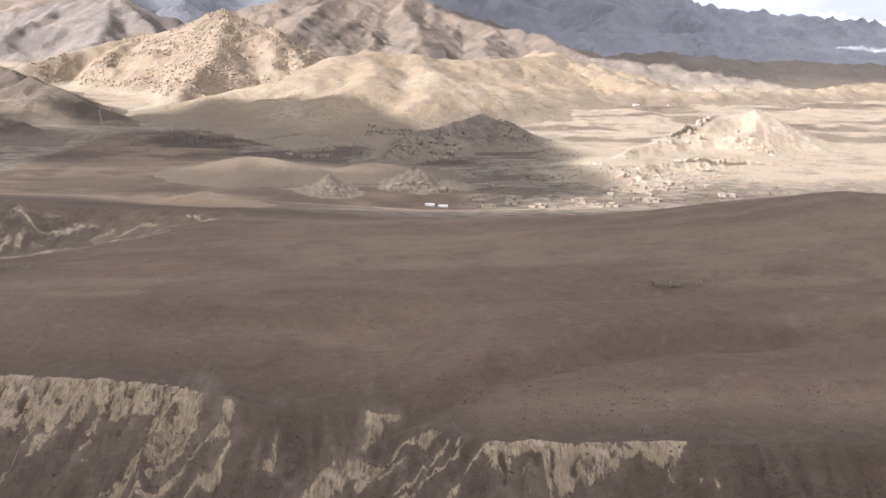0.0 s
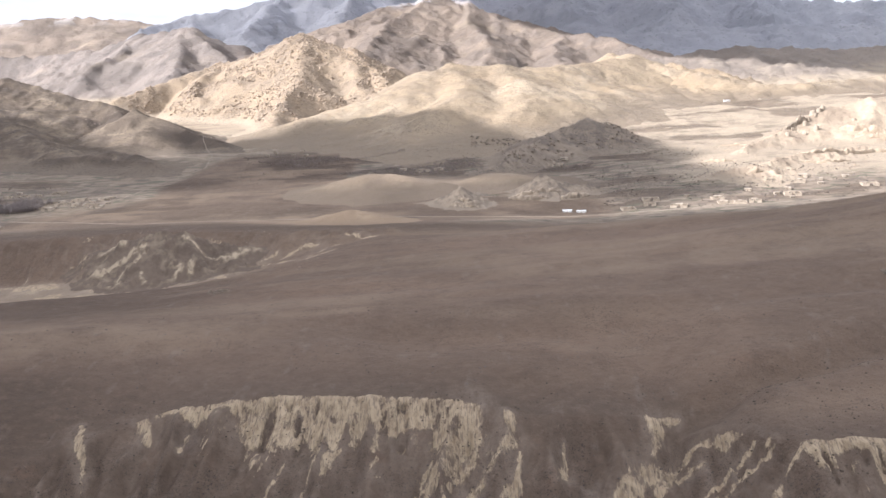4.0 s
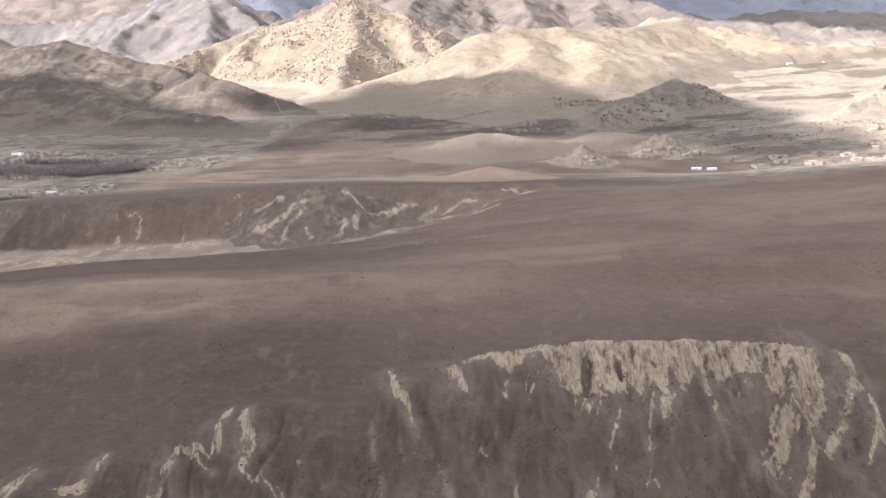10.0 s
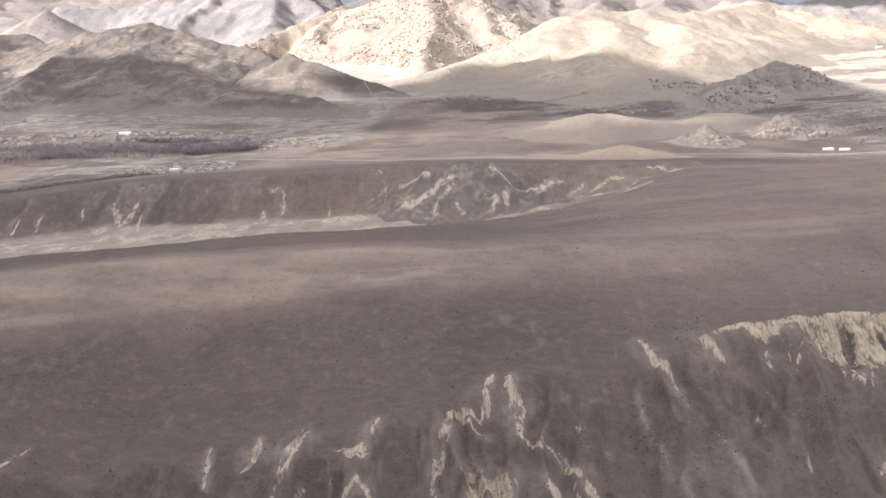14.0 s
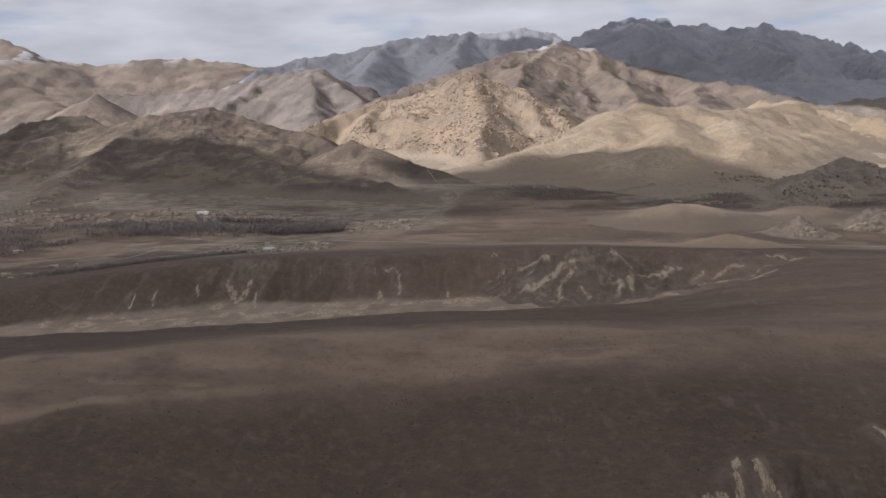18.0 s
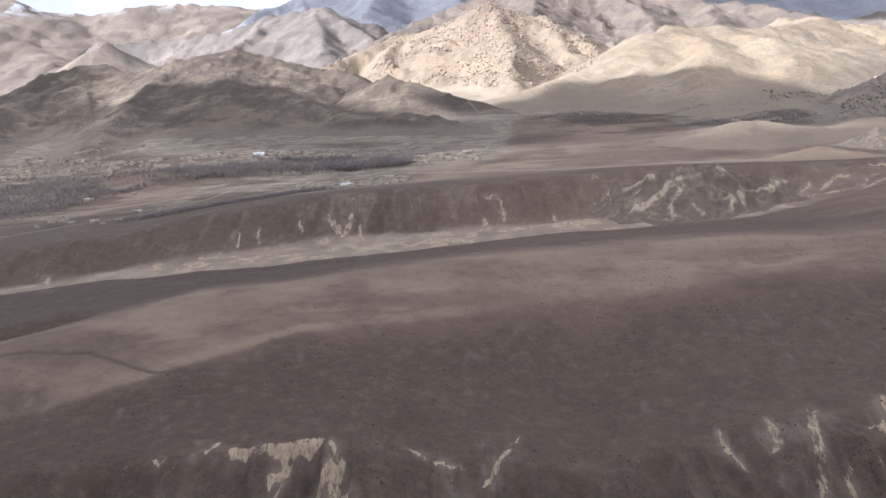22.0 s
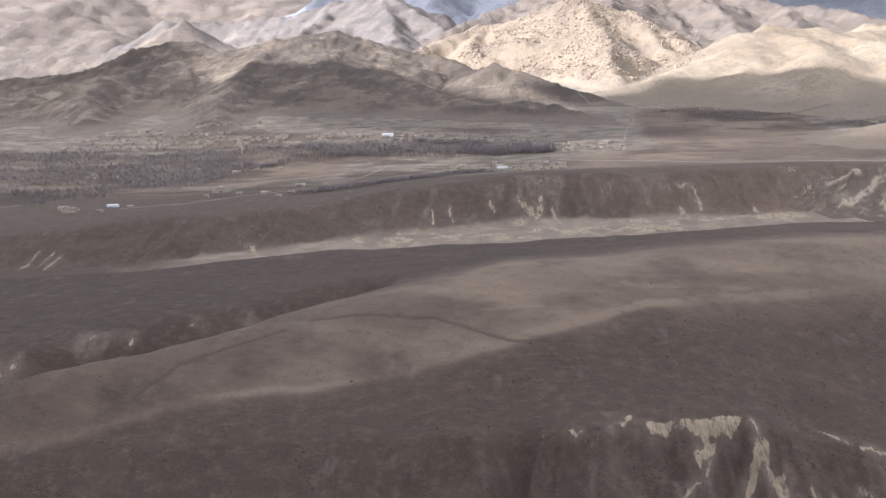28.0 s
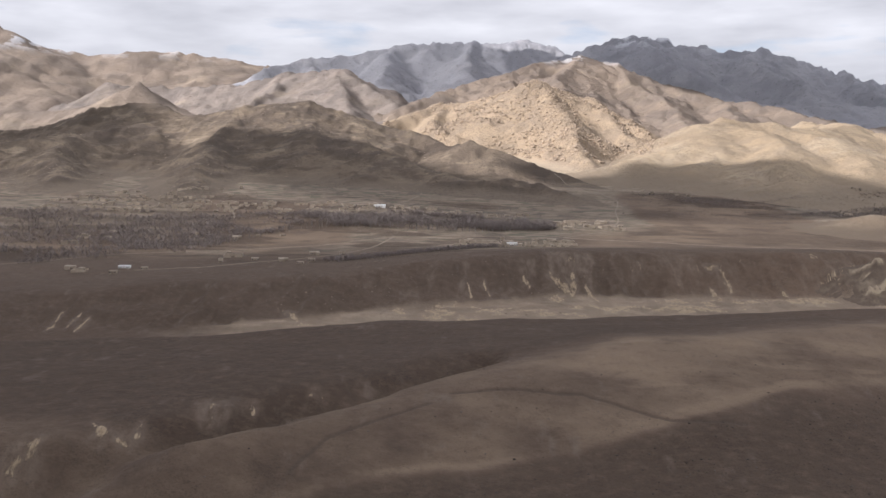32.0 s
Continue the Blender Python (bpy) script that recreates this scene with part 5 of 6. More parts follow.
# ---- houses of the villages ----
def mud_house(wide, deep, high, windows, wall_mat, roof_mat, wing=0.0):
    """A flat-roofed house with parapet, door, windows and roof beams; with a wing, an L."""
    house = new("mud_house")
    bm = box(bmesh.new(), -wide / 2, wide / 2, -deep / 2, deep / 2, -0.8, high, 0.12)
    if wing:
        box(bm, wide / 2 - wing, wide / 2 - 0.05, -deep / 2 - wing * 1.3, -deep / 2 + 0.1, -0.8, high * 0.92, 0.1)
    part("wall", bm, wall_mat, house)
    bm = box(bmesh.new(), -wide / 2 - 0.15, wide / 2 + 0.15, -deep / 2 - 0.15, deep / 2 + 0.15, high + 0.003, high + 0.22)
    roof = part("roof", bm, roof_mat, house, "flat packed-earth roof" if roof_mat is ROOF else "pale flat roof")
    bm = bmesh.new()
    for x0, x1, y0, y1 in ((-wide / 2, wide / 2, -deep / 2, -deep / 2 + 0.3), (-wide / 2, wide / 2, deep / 2 - 0.3, deep / 2), (-wide / 2, -wide / 2 + 0.3, -deep / 2 + 0.32, deep / 2 - 0.32), (wide / 2 - 0.3, wide / 2, -deep / 2 + 0.32, deep / 2 - 0.32)):
        box(bm, x0, x1, y0, y1, high + 0.22, high + 0.5, 0.04)
    part("parapet", bm, wall_mat, roof)
    if wing:
        part("roof", box(bmesh.new(), wide / 2 - wing - 0.1, wide / 2 + 0.05, -deep / 2 - wing * 1.3 - 0.1, -deep / 2 - 0.16, high * 0.92 + 0.003, high * 0.92 + 0.25), roof_mat, house)
    part("door", box(bmesh.new(), -0.55, 0.55, -deep / 2 - 0.06, -deep / 2 + 0.1, -0.2, 1.95), WOOD, house, "dark wooden door")
    for k in range(windows):
        x = -wide / 2 + wide * (k + 0.5) / windows
        if abs(x) < 1.3:
            continue
        w = part("window", box(bmesh.new(), x - 0.6, x + 0.6, -deep / 2 - 0.03, -deep / 2 + 0.1, 0.9, 2.0), PANE, house, "dark window opening")
        part("window_frame", box(bmesh.new(), x - 0.7, x + 0.7, -deep / 2 - 0.09, -deep / 2 + 0.1, 0.78, 0.88), WOOD, w)
    return house


def courtyard(wide, deep, high):
    """Four mud walls round a yard, with a gap for the gate."""
    yard = new("courtyard_wall")
    t = 0.5
    for name, b in (("wall_panel", (-wide / 2, -1.6, -deep / 2, -deep / 2 + t)), ("wall_panel", (1.6, wide / 2, -deep / 2, -deep / 2 + t)), ("wall_panel", (-wide / 2, wide / 2, deep / 2 - t, deep / 2)),
                    ("wall_panel", (-wide / 2, -wide / 2 + t, -deep / 2 + t + 0.003, deep / 2 - t - 0.003)), ("wall_panel", (wide / 2 - t, wide / 2, -deep / 2 + t + 0.003, deep / 2 - t - 0.003))):
        part(name, box(bmesh.new(), *b, -1.2, high, 0.1), MUD, yard)
    return yard


KINDS = [mud_house(9, 5, 3.0, 4, MUD, ROOF), mud_house(7, 5, 2.8, 3, MUD, ROOF), mud_house(11, 6, 3.2, 5, MUD, ROOF, wing=4.0), mud_house(6, 4.5, 5.2, 3, MUD, ROOF)]
KIND_LABELS = ("low mud-brick house with flat earth roof", "small square mud-brick house with flat roof", "L-shaped mud-brick farmhouse with flat roofs", "tall two-storey mud-brick house")
YARDS = [courtyard(16, 13, 2.4), courtyard(12, 11, 2.1)]
WHITE = [mud_house(15, 6, 3.2, 6, WHITEWASH, TIN), mud_house(18, 6, 3.6, 7, WHITEWASH, TIN, wing=5.0)]
PLACED = set()


def settle(thing, x, y, turn, label, category, group, size=1.0):
    """The first of a kind is set in place itself, the next ones are copies."""
    if thing.name in PLACED:
        ob = copy_thing(thing, at(x, y, turn))
        ob.scale = (size, size, size)
    else:
        PLACED.add(thing.name)
        ob = thing
        ob.matrix_basis = at(x, y, turn)
        ob.scale = (size, size, size)
    return tagged(ob, label, category, group)


def hamlet(count, x0, x1, y0, y1, group, turn=10, yards=0.5, seed=0, rise=0.0):
    r = np.random.default_rng(900 + seed)
    taken = []
    tries = 0
    while len(taken) < count and tries < count * 40:
        tries += 1
        u = r.random()
        x, y = x0 + (x1 - x0) * u, y0 + (y1 - y0) * r.random() + rise * u
        if any(math.hypot(x - a, (y - b)) < 21 for a, b in taken):
            continue
        taken.append((x, y))
        k = int(r.choice(4, p=(0.35, 0.3, 0.25, 0.1)))
        angle = turn + r.normal(0, 9) + (90 if r.random() < 0.15 else 0)
        settle(KINDS[k], x, y, angle, KIND_LABELS[k], "house", group, 0.52 + 0.33 * r.random())
        if r.random() < yards:
            settle(YARDS[int(r.random() < 0.5)], x + r.normal(0, 2), y - 7.5, angle, "mud courtyard wall beside a village house", "wall", group + " yards")


hamlet(14, -1000, -850, 1215, 1275, "houses of the terrace village", -4, 0.6, 1)
hamlet(4, -1470, -1340, 960, 1010, "houses of the lower terrace", 8, 0.1, 2)
hamlet(9, -1300, -1120, 1020, 1160, "houses of the lower terrace", 6, 0.15, 3)
hamlet(12, -880, -745, 1395, 1470, "houses beside the poplar grove", 4, 0.6, 4)
hamlet(20, -1215, -880, 1510, 1600, "houses above the poplar grove", 6, 0.6, 5)
hamlet(46, -1720, -1150, 1470, 1640, "houses of the hillside village", 8, 0.7, 6)
hamlet(26, -1640, -1230, 1500, 1620, "houses of the hillside village", 6, 0.9, 16)
hamlet(10, -985, -840, 1225, 1290, "houses of the terrace village", -4, 0.5, 17)
hamlet(10, -870, -720, 1400, 1500, "houses beside the poplar grove", 4, 0.6, 18)
hamlet(10, -1640, -1380, 1660, 1780, "houses of the hillside village", 12, 0.5, 7)
hamlet(9, -1560, -1240, 1215, 1300, "houses by the valley road", 12, 0.3, 8, rise=40)
hamlet(12, 60, 330, 1238, 1320, "houses of the eastern village", -6, 0.6, 9)
hamlet(10, 250, 420, 1320, 1400, "houses of the eastern village", -10, 0.4, 10)
hamlet(8, -420, 40, 1640, 1760, "farmhouses among the fields", 4, 0.4, 11)
hamlet(10, 480, 1250, 2300, 2750, "farmhouses on the far fields", 0, 0.3, 12)
hamlet(6, -640, -460, 1900, 2010, "farmhouses among the fields", 0, 0.4, 13)
hamlet(4, 20, 160, 1900, 1990, "farmhouses below the rocky ridge", 0, 0.4, 14)
settle(WHITE[1], -1141, 1578, 4, "long white-walled L-shaped school building", "building", "white buildings", 0.8)
settle(WHITE[0], -17, 1272, -6, "long low white-walled building on the flats", "building", "white buildings", 0.62)
settle(WHITE[0], 2, 1264, -6, "long low white-walled building on the flats", "building", "white buildings", 0.62)
settle(WHITE[0], -926, 1246, -2, "long low white-walled building in the village", "building", "white buildings", 0.7)
settle(WHITE[0], -1378, 1004, 4, "white-walled roadside building with windows", "building", "white buildings", 0.62)
settle(WHITE[0], 560, 2640, 8, "white-walled building on the far fields", "building", "white buildings", 0.8)


# ---- stone folds on the open slope, and the ruined citadel ----
def stone_fold(x, y, wide, deep, turn, seed):
    """A sheepfold of rough stones, its walls half fallen."""
    r = np.random.default_rng(seed)
    fold = empty_at("stone_fold", x, y, turn)
    runs = [(-wide / 2, -deep / 2, wide / 2, -deep / 2), (-wide / 2, deep / 2, wide / 2, deep / 2), (-wide / 2, -deep / 2, -wide / 2, deep / 2), (wide / 2, -deep / 2, wide / 2, deep / 2), (-wide / 6, -deep / 2, -wide / 6, deep / 2), (wide / 5, -deep / 2, wide / 5, deep / 2)]
    for ax, ay, bx, by in runs:
        n = max(2, int(math.hypot(bx - ax, by - ay) / 1.1))
        for k in range(n):
            if r.random() < 0.3:
                continue
            cx, cy, h = ax + (bx - ax) * (k + 0.5) / n, ay + (by - ay) * (k + 0.5) / n, 0.45 + 0.5 * r.random()
            bm = box(bmesh.new(), -0.62, 0.62, -0.45, 0.45, -1.0, h, 0.14)
            for v in bm.verts:
                v.co += Vector(r.normal(0, 0.09, 3))
            stone = part("stone", bm, DRYSTONE, fold)
            stone.matrix_basis = pose(cx, cy, 0, 0, 0, 90 * (abs(by - ay) > abs(bx - ax)) + r.normal(0, 8))
    return tagged(fold, "half-fallen stone sheepfold on the brown slope", "sheepfold", "stone sheepfolds")


stone_fold(-365, 758, 12, 6, 4, 31)
stone_fold(178, 661, 24, 10, 8, 32)


def ruin(x, y, wide, high, turn, seed, round_tower=False):
    """A worn stump of mud-brick wall or tower."""
    r = np.random.default_rng(seed)
    ob = empty_at("ruined_tower" if round_tower else "ruined_wall", x, y, turn, 0.6)
    bm = bmesh.new()
    if round_tower:
        rings = 10
        low = [bm.verts.new((wide / 2 * math.cos(a), wide / 2 * math.sin(a), -1)) for a in np.linspace(0, 2 * math.pi, rings, endpoint=False)]
        top = [bm.verts.new((wide * 0.38 * math.cos(a), wide * 0.38 * math.sin(a), high * (0.65 + 0.35 * r.random()))) for a in np.linspace(0, 2 * math.pi, rings, endpoint=False)]
        hub = bm.verts.new((0, 0, high * 0.6))
        for k in range(rings):
            bm.faces.new((low[k], low[(k + 1) % rings], top[(k + 1) % rings], top[k]))
            bm.faces.new((top[k], top[(k + 1) % rings], hub))
        part("tower_stump", bm, MUD, ob)
    else:
        n = 7
        for k in range(n):
            piece = box(bmesh.new(), -wide / 2 + wide * k / n, -wide / 2 + wide * (k + 1) / n + 0.05, -0.6, 0.6, -1, high * (0.4 + 0.6 * r.random()), 0.12)
            part("wall_block", piece, MUD, ob)
    return tagged(ob, "crumbling mud-brick tower stump on the citadel hill" if round_tower else "crumbling mud-brick wall on the citadel hill", "ruin", "citadel ruins")


for k, (x, y, w, h, t) in enumerate(((515, 1826, 9, 9, 1), (530, 1834, 7, 7, 1), (540, 1842, 8, 8, 1), (520, 1822, 14, 4, 0), (500, 1806, 12, 5, 0), (585, 1800, 6, 4, 1), (500, 1760, 7, 9, 1), (470, 1762, 16, 5, 0), (600, 1740, 14, 3, 0), (488, 1790, 7, 6, 1), (440, 1740, 7, 5, 1), (462, 1772, 12, 4, 0))):
    ruin(x, y, w, h, 20 * k, 40 + k, bool(t))


def scarp(line, high, seed, material, label):
    """A worn clay step: a fluted face with a ragged upper edge along a broken line."""
    pts = []
    for (ax, ay), (bx, by) in zip(line, line[1:]):
        n = max(2, int(math.hypot(bx - ax, by - ay) / 1.3))
        pts += [(ax + (bx - ax) * k / n, ay + (by - ay) * k / n) for k in range(n)]
    pts = np.array(pts + [line[-1]], float)
    u = np.linspace(0, 1, len(pts))
    taper = np.sqrt(np.sin(math.pi * np.clip(u, 0.03, 0.97)))
    flute = ridged(pts[:, 0] + 3 * fbm(pts[:, 0], pts[:, 1], 12, 2, seed), pts[:, 1] * 0.2, 6.5, 2, seed + 1)
    tall = high / S * taper * (0.75 + 0.5 * fbm(pts[:, 0], pts[:, 1], 16, 3, seed + 2) + 0.25 * flute)
    z0 = surface(pts[:, 0], pts[:, 1])
    rows = []
    for out, up in ((-2.6, -1.5), (-1.9, 0.15), (-1.2, 0.6), (-0.6, 0.92), (0.0, 1.0), (5.5, 0.9), (9.0, -0.6)):
        shift = out * (0.7 + 0.5 * high / 5) - np.where(out < 0, 1.7 * flute * (1 - abs(up - 0.4)), 0)
        rows.append((pts[:, 0], pts[:, 1] + shift, z0 + np.where(up < 0, up * 1.5 / S, up * tall)))
    x, y, z = (np.stack([r[k] for r in rows]) for k in range(3))
    worn = fbm(x, z * 2 + y, 9, 3, seed + 3)
    ob = sheet("clay_scarp", x, y, z, dict(rock=ease(worn, 0.1, 0.5), pale=ease(worn, -0.3, 0.3), snow=0 * x, skirt=0 * x), material)
    return tagged(ob, label, "scarp", "clay scarps")


for k, (high, line) in enumerate(((5, ((390, 1517), (460, 1545), (532, 1572), (606, 1566))), (8, ((545, 1768), (563, 1745), (592, 1740))), (9, ((558, 1727), (600, 1707), (628, 1697))), (7, ((575, 1702), (622, 1682))), (4, ((322, 1767), (345, 1760), (368, 1756))),
                                  (4, ((238, 1570), (268, 1564), (298, 1566))), (6, ((268, 1404), (282, 1400), (294, 1404))), (3.5, ((381, 1487), (420, 1482), (457, 1493))))):
    scarp(line, high, 820 + 5 * k, CLAYEY, "pale fluted clay scarp on the sunlit hillside")
for k, (high, line) in enumerate(((8, ((440, 1765), (453, 1773), (475, 1790), (503, 1809))), (6, ((-184, 1304), (-165, 1296), (-142, 1302))), (4, ((-172, 1312), (-160, 1308), (-146, 1312))), (5, ((-98, 1362), (-70, 1350), (-40, 1352))), (6, ((-20, 1352), (5, 1358), (25, 1366))), (4, ((-88, 1374), (-50, 1368), (-20, 1372))))):
    scarp(line, high, 880 + 5 * k, KNOLL, "brown-grey fluted clay face with hollows")


# ---- bare poplars ----
def poplar(height, seed):
    """A bare poplar: tapered trunk, steep limbs, a crown of fine twigs."""
    r = np.random.default_rng(seed)
    tree = new("poplar_tree")
    part("trunk", tube(bmesh.new(), [(0, 0, -0.5), (0.05, 0, height * 0.35), (-0.05, 0.05, height * 0.7), (0, 0, height * 0.97)], (0.2, 0.15, 0.09, 0.02), 7), BARK, tree)
    limbs, twigs = bmesh.new(), bmesh.new()
    for k in range(16):
        z, a = height * (0.16 + 0.66 * k / 16), k * 2.4 + r.normal(0, 0.3)
        reach, up = height * 0.085 * (1.2 - k / 22), height * (0.17 + 0.07 * r.random())
        tip = Vector((reach * math.cos(a), reach * math.sin(a), z + up))
        tube(limbs, [(0, 0, z), tuple(Vector((0, 0, z)).lerp(tip, 0.55) + Vector((0.25 * math.cos(a), 0.25 * math.sin(a), -0.1))), tuple(tip)], (0.06, 0.04, 0.012), 4)
        for _ in range(9):
            p = Vector((0, 0, z)).lerp(tip, 0.35 + 0.65 * r.random())
            q = p + Vector((r.normal(0, 0.26), r.normal(0, 0.26), 0.9 + 0.9 * r.random()))
            side = Vector((r.normal(0, 1), r.normal(0, 1), 0.2)).normalized() * 0.07
            twigs.faces.new([twigs.verts.new(p - side), twigs.verts.new(p + side), twigs.verts.new(q)])
    part("limbs", limbs, BARK, tree)
    part("crown", twigs, TWIGS, tree, "fine bare grey twigs")
    return tree


POPLARS = [poplar(7.5, 51), poplar(8.6, 52), poplar(6.4, 53)]


def grove_points(n, seed):
    r = np.random.default_rng(seed)
    x = -1900 + 1050 * r.random(n)
    y0, y1 = np.interp(x, *FRONT), np.interp(x, *BACK)
    y = y0 + (y1 - y0) * r.random(n)
    dense = fbm(x * 0.35, y * 1.5, 45, 3, 110) + 0.5 * fbm(x, y, 22, 2, 111) > -0.2 + 0.35 * r.random(n)
    return x[dense], y[dense]


def poplar_stuff(name, x, y, label, tall=4.6, twigs=22, seed=61, lift=0.0):
    """Many bare trees joined: a thin trunk and a spindle of upright twigs each."""
    r = np.random.default_rng(seed)
    n = len(x)
    z = surface(x, y) * S
    base = np.stack([x * S, y * S, z - 0.2], -1)
    h = tall * (0.55 + 0.6 * r.random(n)) * (1 + lift * ease(x, -1290, -1230))
    tri = np.zeros((n, twigs + 2, 3, 3))
    a = 2 * math.pi * r.random((n, twigs))
    low = 0.12 + 0.62 * r.random((n, twigs))
    wide = 0.30 + 0.26 * r.random((n, twigs))
    rad0 = wide * np.sin(math.pi * np.clip(low + 0.1, 0, 1))
    up = 0.16 + 0.14 * r.random((n, twigs))
    for c, f in ((0, np.cos), (1, np.sin)):
        tri[:, 2:, 0, c] = (rad0 * 0.55 * f(a)) * h[:, None] - 0.16 * f(a + 1.57)
        tri[:, 2:, 1, c] = (rad0 * 0.55 * f(a)) * h[:, None] + 0.16 * f(a + 1.57)
        tri[:, 2:, 2, c] = (rad0 * 1.15 * f(a)) * h[:, None]
    tri[:, 2:, 0, 2] = tri[:, 2:, 1, 2] = low * h[:, None]
    tri[:, 2:, 2, 2] = (low + up) * h[:, None]
    for k, (dx, dy) in enumerate(((0.14, 0), (0, 0.14))):
        tri[:, k, 0, 0], tri[:, k, 0, 1] = -dx, -dy
        tri[:, k, 1, 0], tri[:, k, 1, 1] = dx, dy
        tri[:, k, 2, 2] = h * 0.6
    verts = tri + base[:, None, None, :]
    return joined(name, verts, np.arange(n * (twigs + 2) * 3).reshape(-1, 3), TWIGS, label, "trees")


gx, gy = grove_points(11000, 62)
poplar_stuff("poplar_grove", gx, gy, "dense grove of bare grey poplars along the river", lift=0.7)
r62 = np.random.default_rng(63)
u = r62.random(620)
poplar_stuff("lower_grove", -1150 + 200 * u + r62.normal(0, 9, 620), 1050 + 165 * u ** 1.2 + r62.normal(0, 13, 620), "strip of bare low trees below the terrace village", 4.2)
hx, hy = -720 + 1000 * r62.random(4200), 1580 + 480 * r62.random(4200)
rows = np.abs((hy + 0.12 * hx) / 26 - np.round((hy + 0.12 * hx) / 26)) * 26
hedge = (rows < 4.5) & (fbm(hx, hy * 2.0, 120, 3, 64) > 0.0)
poplar_stuff("field_hedge", hx[hedge], hy[hedge], "dark bare hedgerows between the valley fields", 1.8, 16, 65)
ox, oy = 40 + 330 * r62.random(900), 1280 + 260 * r62.random(900)
keep = fbm(ox, oy * 1.8, 70, 3, 66) > 0.0
poplar_stuff("orchard", ox[keep], oy[keep], "bare orchard trees among the eastern fields", 2.0, 18, 67)
ex, ey = 200 + 1250 * r62.random(5200), 1880 + 1050 * r62.random(5200)
keep = fbm(ex * 0.5, ey * 0.8, 80, 4, 113) > 0.12
poplar_stuff("far_orchard", ex[keep], ey[keep], "scattered bare trees on the far fields", 3.0, 12, 69)
vx, vy = -1720 + 860 * r62.random(420), 1500 + 130 * r62.random(420)
poplar_stuff("village_tree_stand", vx, vy, "thin bare trees scattered between village houses", 4.0, 18, 70)

def valley_grove(name, ring, count, label, tall, seed):
    r = np.random.default_rng(seed)
    xs, ys = [p[0] for p in ring], [p[1] for p in ring]
    x, y = min(xs) - 15 + (max(xs) - min(xs) + 30) * r.random(count), min(ys) - 10 + (max(ys) - min(ys) + 20) * r.random(count)
    ok = within(x, y, ring) + 16 * fbm(x, y, 34, 3, 94) > -6 + 10 * r.random(count)
    return poplar_stuff(name, x[ok], y[ok], label, tall, 22, seed + 1)


for ring, count, tall, seed in zip(VALLEY_GROVES, (2200, 1300, 300, 300, 500), (2.4, 2.2, 2.0, 2.0, 2.0), (801, 803, 805, 807, 809)):
    valley_grove("valley_grove", ring, count, "dense dark grove of bare trees in the shaded valley", tall, seed)
fx, fy = 20 + 420 * r62.random(5200), 1250 + 330 * r62.random(5200)
lanes = np.abs((fy - 0.15 * fx) / 21 - np.round((fy - 0.15 * fx) / 21)) * 21
hedge = (lanes < 3.2) & (fbm(fx * 0.6, fy * 2.0, 70, 3, 811) > 0.05)
poplar_stuff("eastern_hedge", fx[hedge], fy[hedge], "dark bare hedgerows between the eastern village fields", 1.6, 16, 812)

WEST_GROVES = (((-1535, 1360), (-1484, 1429), (-1412, 1441), (-1314, 1333), (-1329, 1230), (-1357, 1155), (-1427, 1178), (-1501, 1259)), ((-1561, 1139), (-1521, 1145), (-1477, 1182), (-1428, 1173), (-1437, 1104), (-1487, 1074), (-1515, 1049)), ((-1714, 1445), (-1630, 1419), (-1543, 1361), (-1531, 1332), (-1592, 1335), (-1660, 1336)))
for ring, count, seed in zip(WEST_GROVES, (2600, 500, 600), (821, 823, 825)):
    valley_grove("river_grove", ring, count, "dense dark stand of bare trees by the western village", 5.0, seed)

n_edge = 0
for x in np.linspace(-1600, -885, 110):
    x = x + r62.normal(0, 3)
    settle(POPLARS[n_edge % 3], x, float(np.interp(x, *FRONT)) + r62.normal(-3, 3), 360 * r62.random(), "tall bare grey poplar at the grove edge", "tree", "poplars at the grove edge", (0.5 if x < -1270 else 0.8) + 0.4 * r62.random())
    n_edge += 1


# ---- scrub, stones and boulders ----
ICO = np.array([(0, 0, 1), (0.89, 0, 0.45), (0.28, 0.85, 0.45), (-0.72, 0.53, 0.45), (-0.72, -0.53, 0.45), (0.28, -0.85, 0.45), (0.72, 0.53, -0.45), (-0.28, 0.85, -0.45), (-0.89, 0, -0.45), (-0.28, -0.85, -0.45), (0.72, -0.53, -0.45), (0, 0, -1)])
ICO_FACES = np.array([(0, 1, 2), (0, 2, 3), (0, 3, 4), (0, 4, 5), (0, 5, 1), (1, 6, 2), (2, 7, 3), (3, 8, 4), (4, 9, 5), (5, 10, 1), (6, 7, 2), (7, 8, 3), (8, 9, 4), (9, 10, 5), (10, 6, 1), (11, 7, 6), (11, 8, 7), (11, 9, 8), (11, 10, 9), (11, 6, 10)])


def lumps(name, x, y, sizes, flat, material, label, category, seed, rough=0.22):
    r = np.random.default_rng(seed)
    n = len(x)
    shape = ICO[None] * (1 + r.normal(0, rough, (n, 12, 1))) * np.asarray(sizes)[:, None, None] * np.stack([np.ones(n), 0.7 + 0.5 * r.random(n), flat * (0.7 + 0.6 * r.random(n))], -1)[:, None, :]
    a = 2 * math.pi * r.random(n)
    c, s = np.cos(a)[:, None], np.sin(a)[:, None]
    rot = np.stack([c * shape[..., 0] - s * shape[..., 1], s * shape[..., 0] + c * shape[..., 1], shape[..., 2]], -1)
    base = np.stack([x * S, y * S, surface(x, y) * S + 0.25 * flat * np.asarray(sizes)], -1)
    faces = ICO_FACES[None] + 12 * np.arange(n)[:, None, None]
    return joined(name, rot + base[:, None, :], faces, material, label, category)


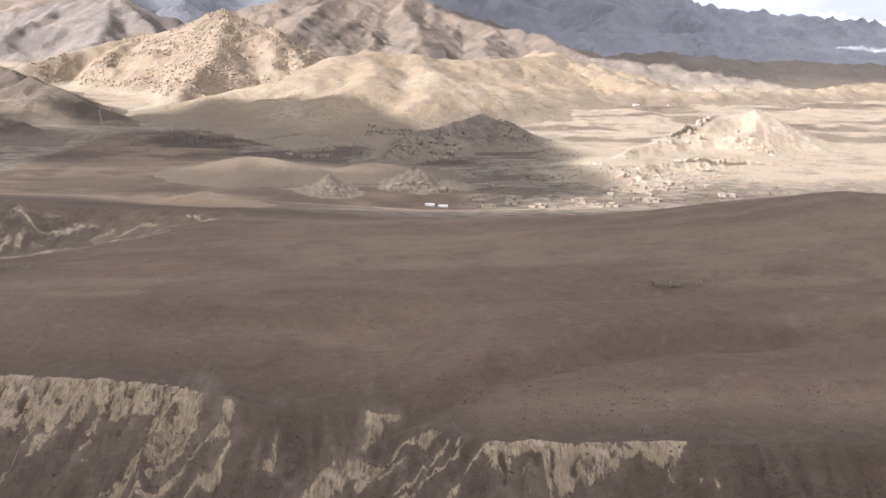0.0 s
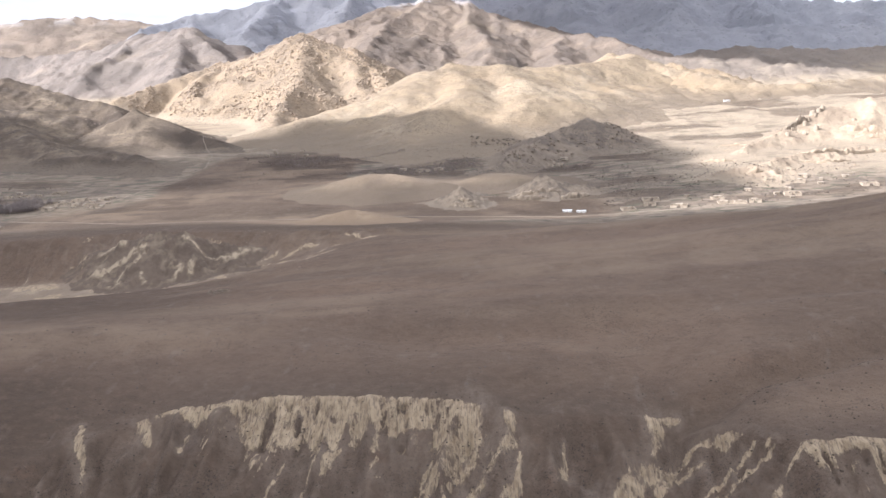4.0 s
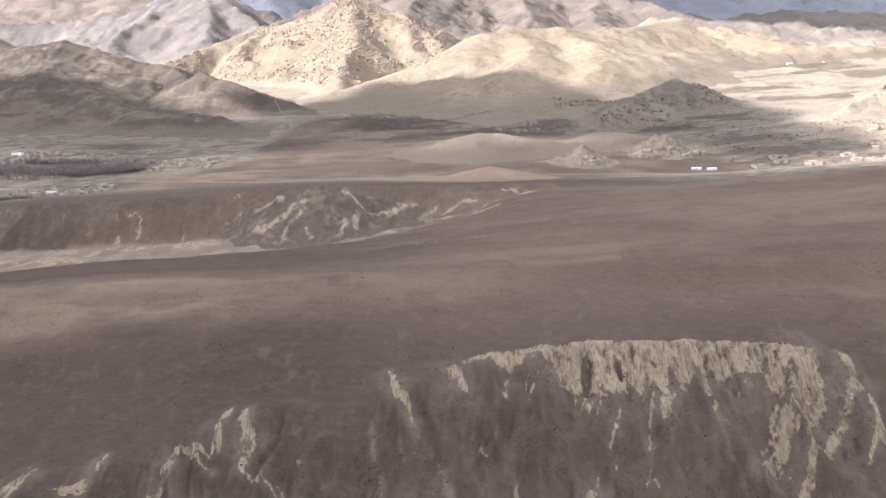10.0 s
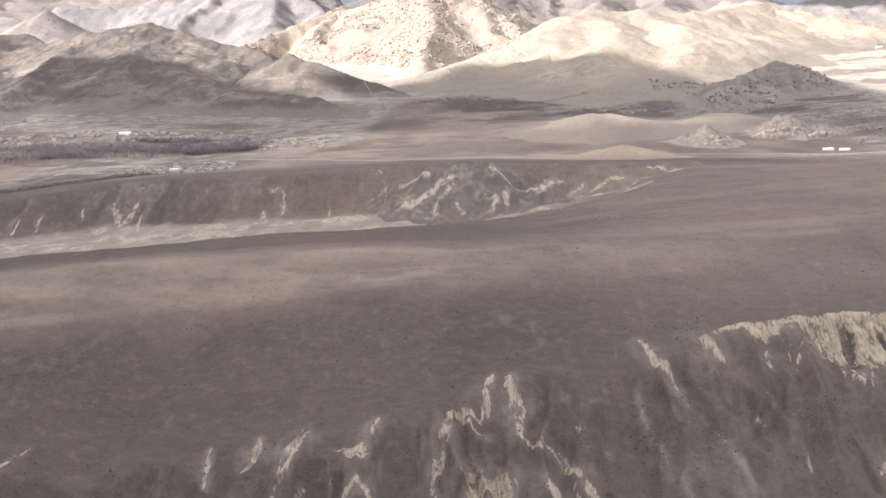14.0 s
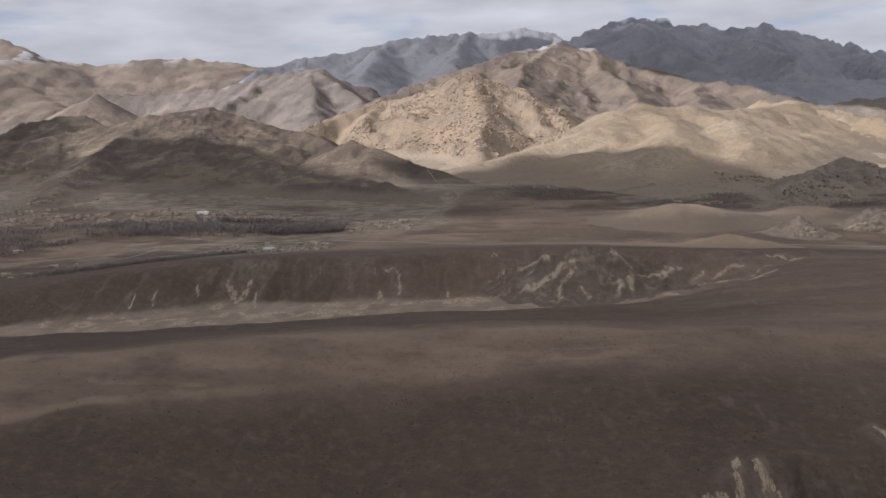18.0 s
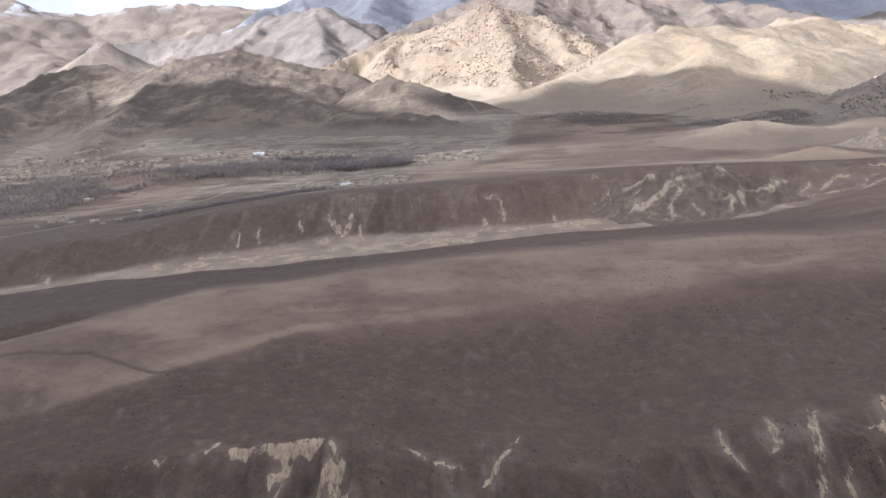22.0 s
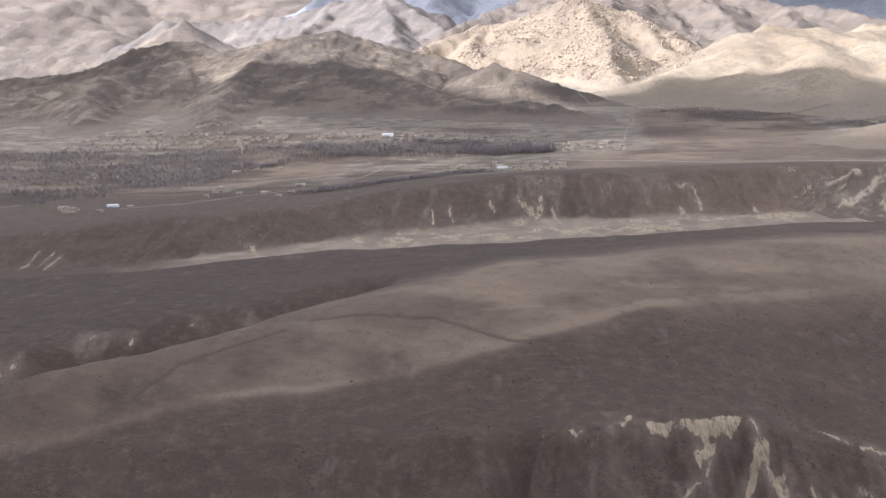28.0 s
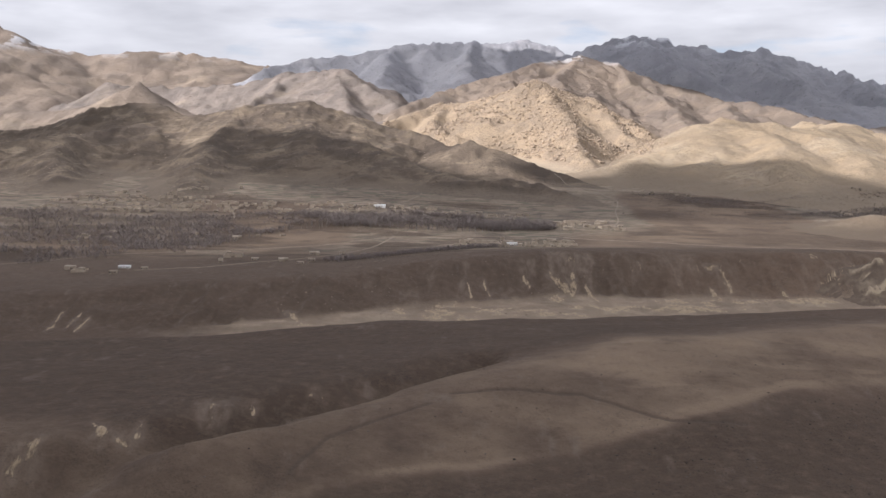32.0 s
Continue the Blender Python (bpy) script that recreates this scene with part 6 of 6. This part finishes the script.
def scatter(n, x0, x1, y0, y1, size, level, seed):
    r = np.random.default_rng(seed)
    x, y = x0 + (x1 - x0) * r.random(n), y0 + (y1 - y0) * r.random(n)
    ok = fbm(x, y, size, 3, seed) > level
    return x[ok], y[ok], r


sx, sy, r = scatter(26000, -1350, 330, 380, 1000, 55, 0.02, 71)
above = sy - np.interp(sx, BREAK[0], BREAK[1])
ok = (above > -60) & (r.random(len(sx)) < np.clip(1.0 - above / 300, 0.06, 1))


def below_brow(x, y):
    return y < np.interp(x, (-1300, -1140, -1046, -964, -906, -816, -741, -600, -400), (330, 345, 390, 412, 430, 478, 500, 535, 2000)) - 6


ok = ok & (below_brow(sx, sy) | (r.random(len(sx)) < 0.05))
sx, sy = sx[ok], sy[ok]
lumps("steppe_scrub", sx, sy, 0.12 + 0.30 * r.random(len(sx)) ** 3, 0.6, SCRUB, "dark low scrub dotted over the steppe", "scrub", 72)
sx, sy, r = scatter(15000, -1300, 200, 300, 520, 30, -0.02, 73)
ok = below_brow(sx, sy) | (r.random(len(sx)) < 0.06)
sx, sy = sx[ok], sy[ok]
lumps("slope_scrub", sx, sy, 0.14 + 0.40 * r.random(len(sx)) ** 2.5, 0.6, SCRUB, "low scrub on the eroded slopes", "scrub", 74)
sx, sy, r = scatter(11000, -1300, 250, 330, 640, 24, 0.1, 92)
ok = below_brow(sx, sy) | (r.random(len(sx)) < 0.06)
sx, sy = sx[ok], sy[ok]
lumps("slope_stone", sx, sy, 0.14 + 0.36 * r.random(len(sx)) ** 3, 0.6, STEPPE_STONE, "small dark stones strewn over the slopes", "stones", 93)
sx, sy, r = scatter(2600, -1300, -250, 850, 1060, 50, 0.05, 75)
lumps("ravine_stone", sx, sy, 0.2 + 0.5 * r.random(len(sx)) ** 3, 0.6, RIDGE_STONE, "loose stones along the dry ravine", "stones", 76)
sx, sy, r = scatter(30000, -1350, -420, 2420, 3300, 120, -0.2, 77)
raised = surface(sx, sy) - ground(sx, sy) > 14
sx, sy = sx[raised], sy[raised]
lumps("hill_boulder", sx, sy, 0.6 + 2.9 * r.random(len(sx)) ** 5, 0.75, STONES, "brown boulders covering the pyramid hill", "boulders", 78)
sx, sy, r = scatter(3400, -160, 260, 1600, 1960, 60, 0.0, 79)
raised = surface(sx, sy) - ground(sx, sy) > 5
sx, sy = sx[raised], sy[raised]
lumps("ridge_rock", sx, sy, 0.6 + 1.7 * r.random(len(sx)) ** 3, 0.8, RIDGE_STONE, "dark rocks along the low ridge", "rocks", 80)
sx, sy, r = scatter(4200, -2300, -1050, 1650, 2450, 110, 0.05, 81)
lumps("hillside_rock", sx, sy, 0.4 + 1.1 * r.random(len(sx)) ** 3, 0.7, RIDGE_STONE, "rocks and scrub on the brown hillside", "rocks", 82)
sx, sy, r = scatter(1700, -480, 120, 1980, 2720, 140, 0.05, 83)
lumps("tan_hill_scrub", sx, sy, 0.4 + 0.8 * r.random(len(sx)) ** 3, 0.5, RIDGE_STONE, "dark bushes and rocks on the tan hill", "scrub", 84)
sx, sy, r = scatter(1500, 180, 720, 1400, 1850, 50, 0.0, 85)
lumps("citadel_rubble", sx, sy, 0.3 + 1.0 * r.random(len(sx)) ** 3, 0.8, STONES, "pale clay rubble round the citadel hill", "rubble", 86)
sx, sy, r = scatter(2200, 30, 520, 1230, 1560, 45, 0.16, 87)
lumps("field_scrub", sx, sy, 0.3 + 0.7 * r.random(len(sx)) ** 2, 0.7, SCRUB, "dark bushes along eastern field edges", "scrub", 88)
sx, sy, r = scatter(4500, -720, 260, 1560, 2080, 60, 0.2, 89)
lumps("valley_scrub", sx, sy, 0.3 + 0.7 * r.random(len(sx)) ** 2, 0.6, SCRUB, "dark bushes between the valley fields", "scrub", 90)


def boulder(x, y, size, seed):
    r = np.random.default_rng(seed)
    bm = bmesh.new()
    bmesh.ops.create_icosphere(bm, subdivisions=2, radius=size)
    for v in bm.verts:
        v.co *= 1 + 0.35 * noise.noise(v.co / size * 1.3 + Vector((seed, 0, 0)))
        v.co.z *= 0.72
    ob = part("boulder", bm, STEPPE_STONE, None)
    ob.matrix_basis = at(x, y, 360 * r.random(), -0.25 * size)
    return tagged(ob, "weathered grey boulder lying on the steppe", "boulder", "boulders on the steppe")


for k in range(70):
    u, v = r62.random(2)
    x = -1150 + 1330 * u
    boulder(x, float(np.interp(x, BREAK[0], BREAK[1])) + 8 + 130 * v ** 1.5, 0.2 + 0.28 * r62.random() ** 2, 300 + k)
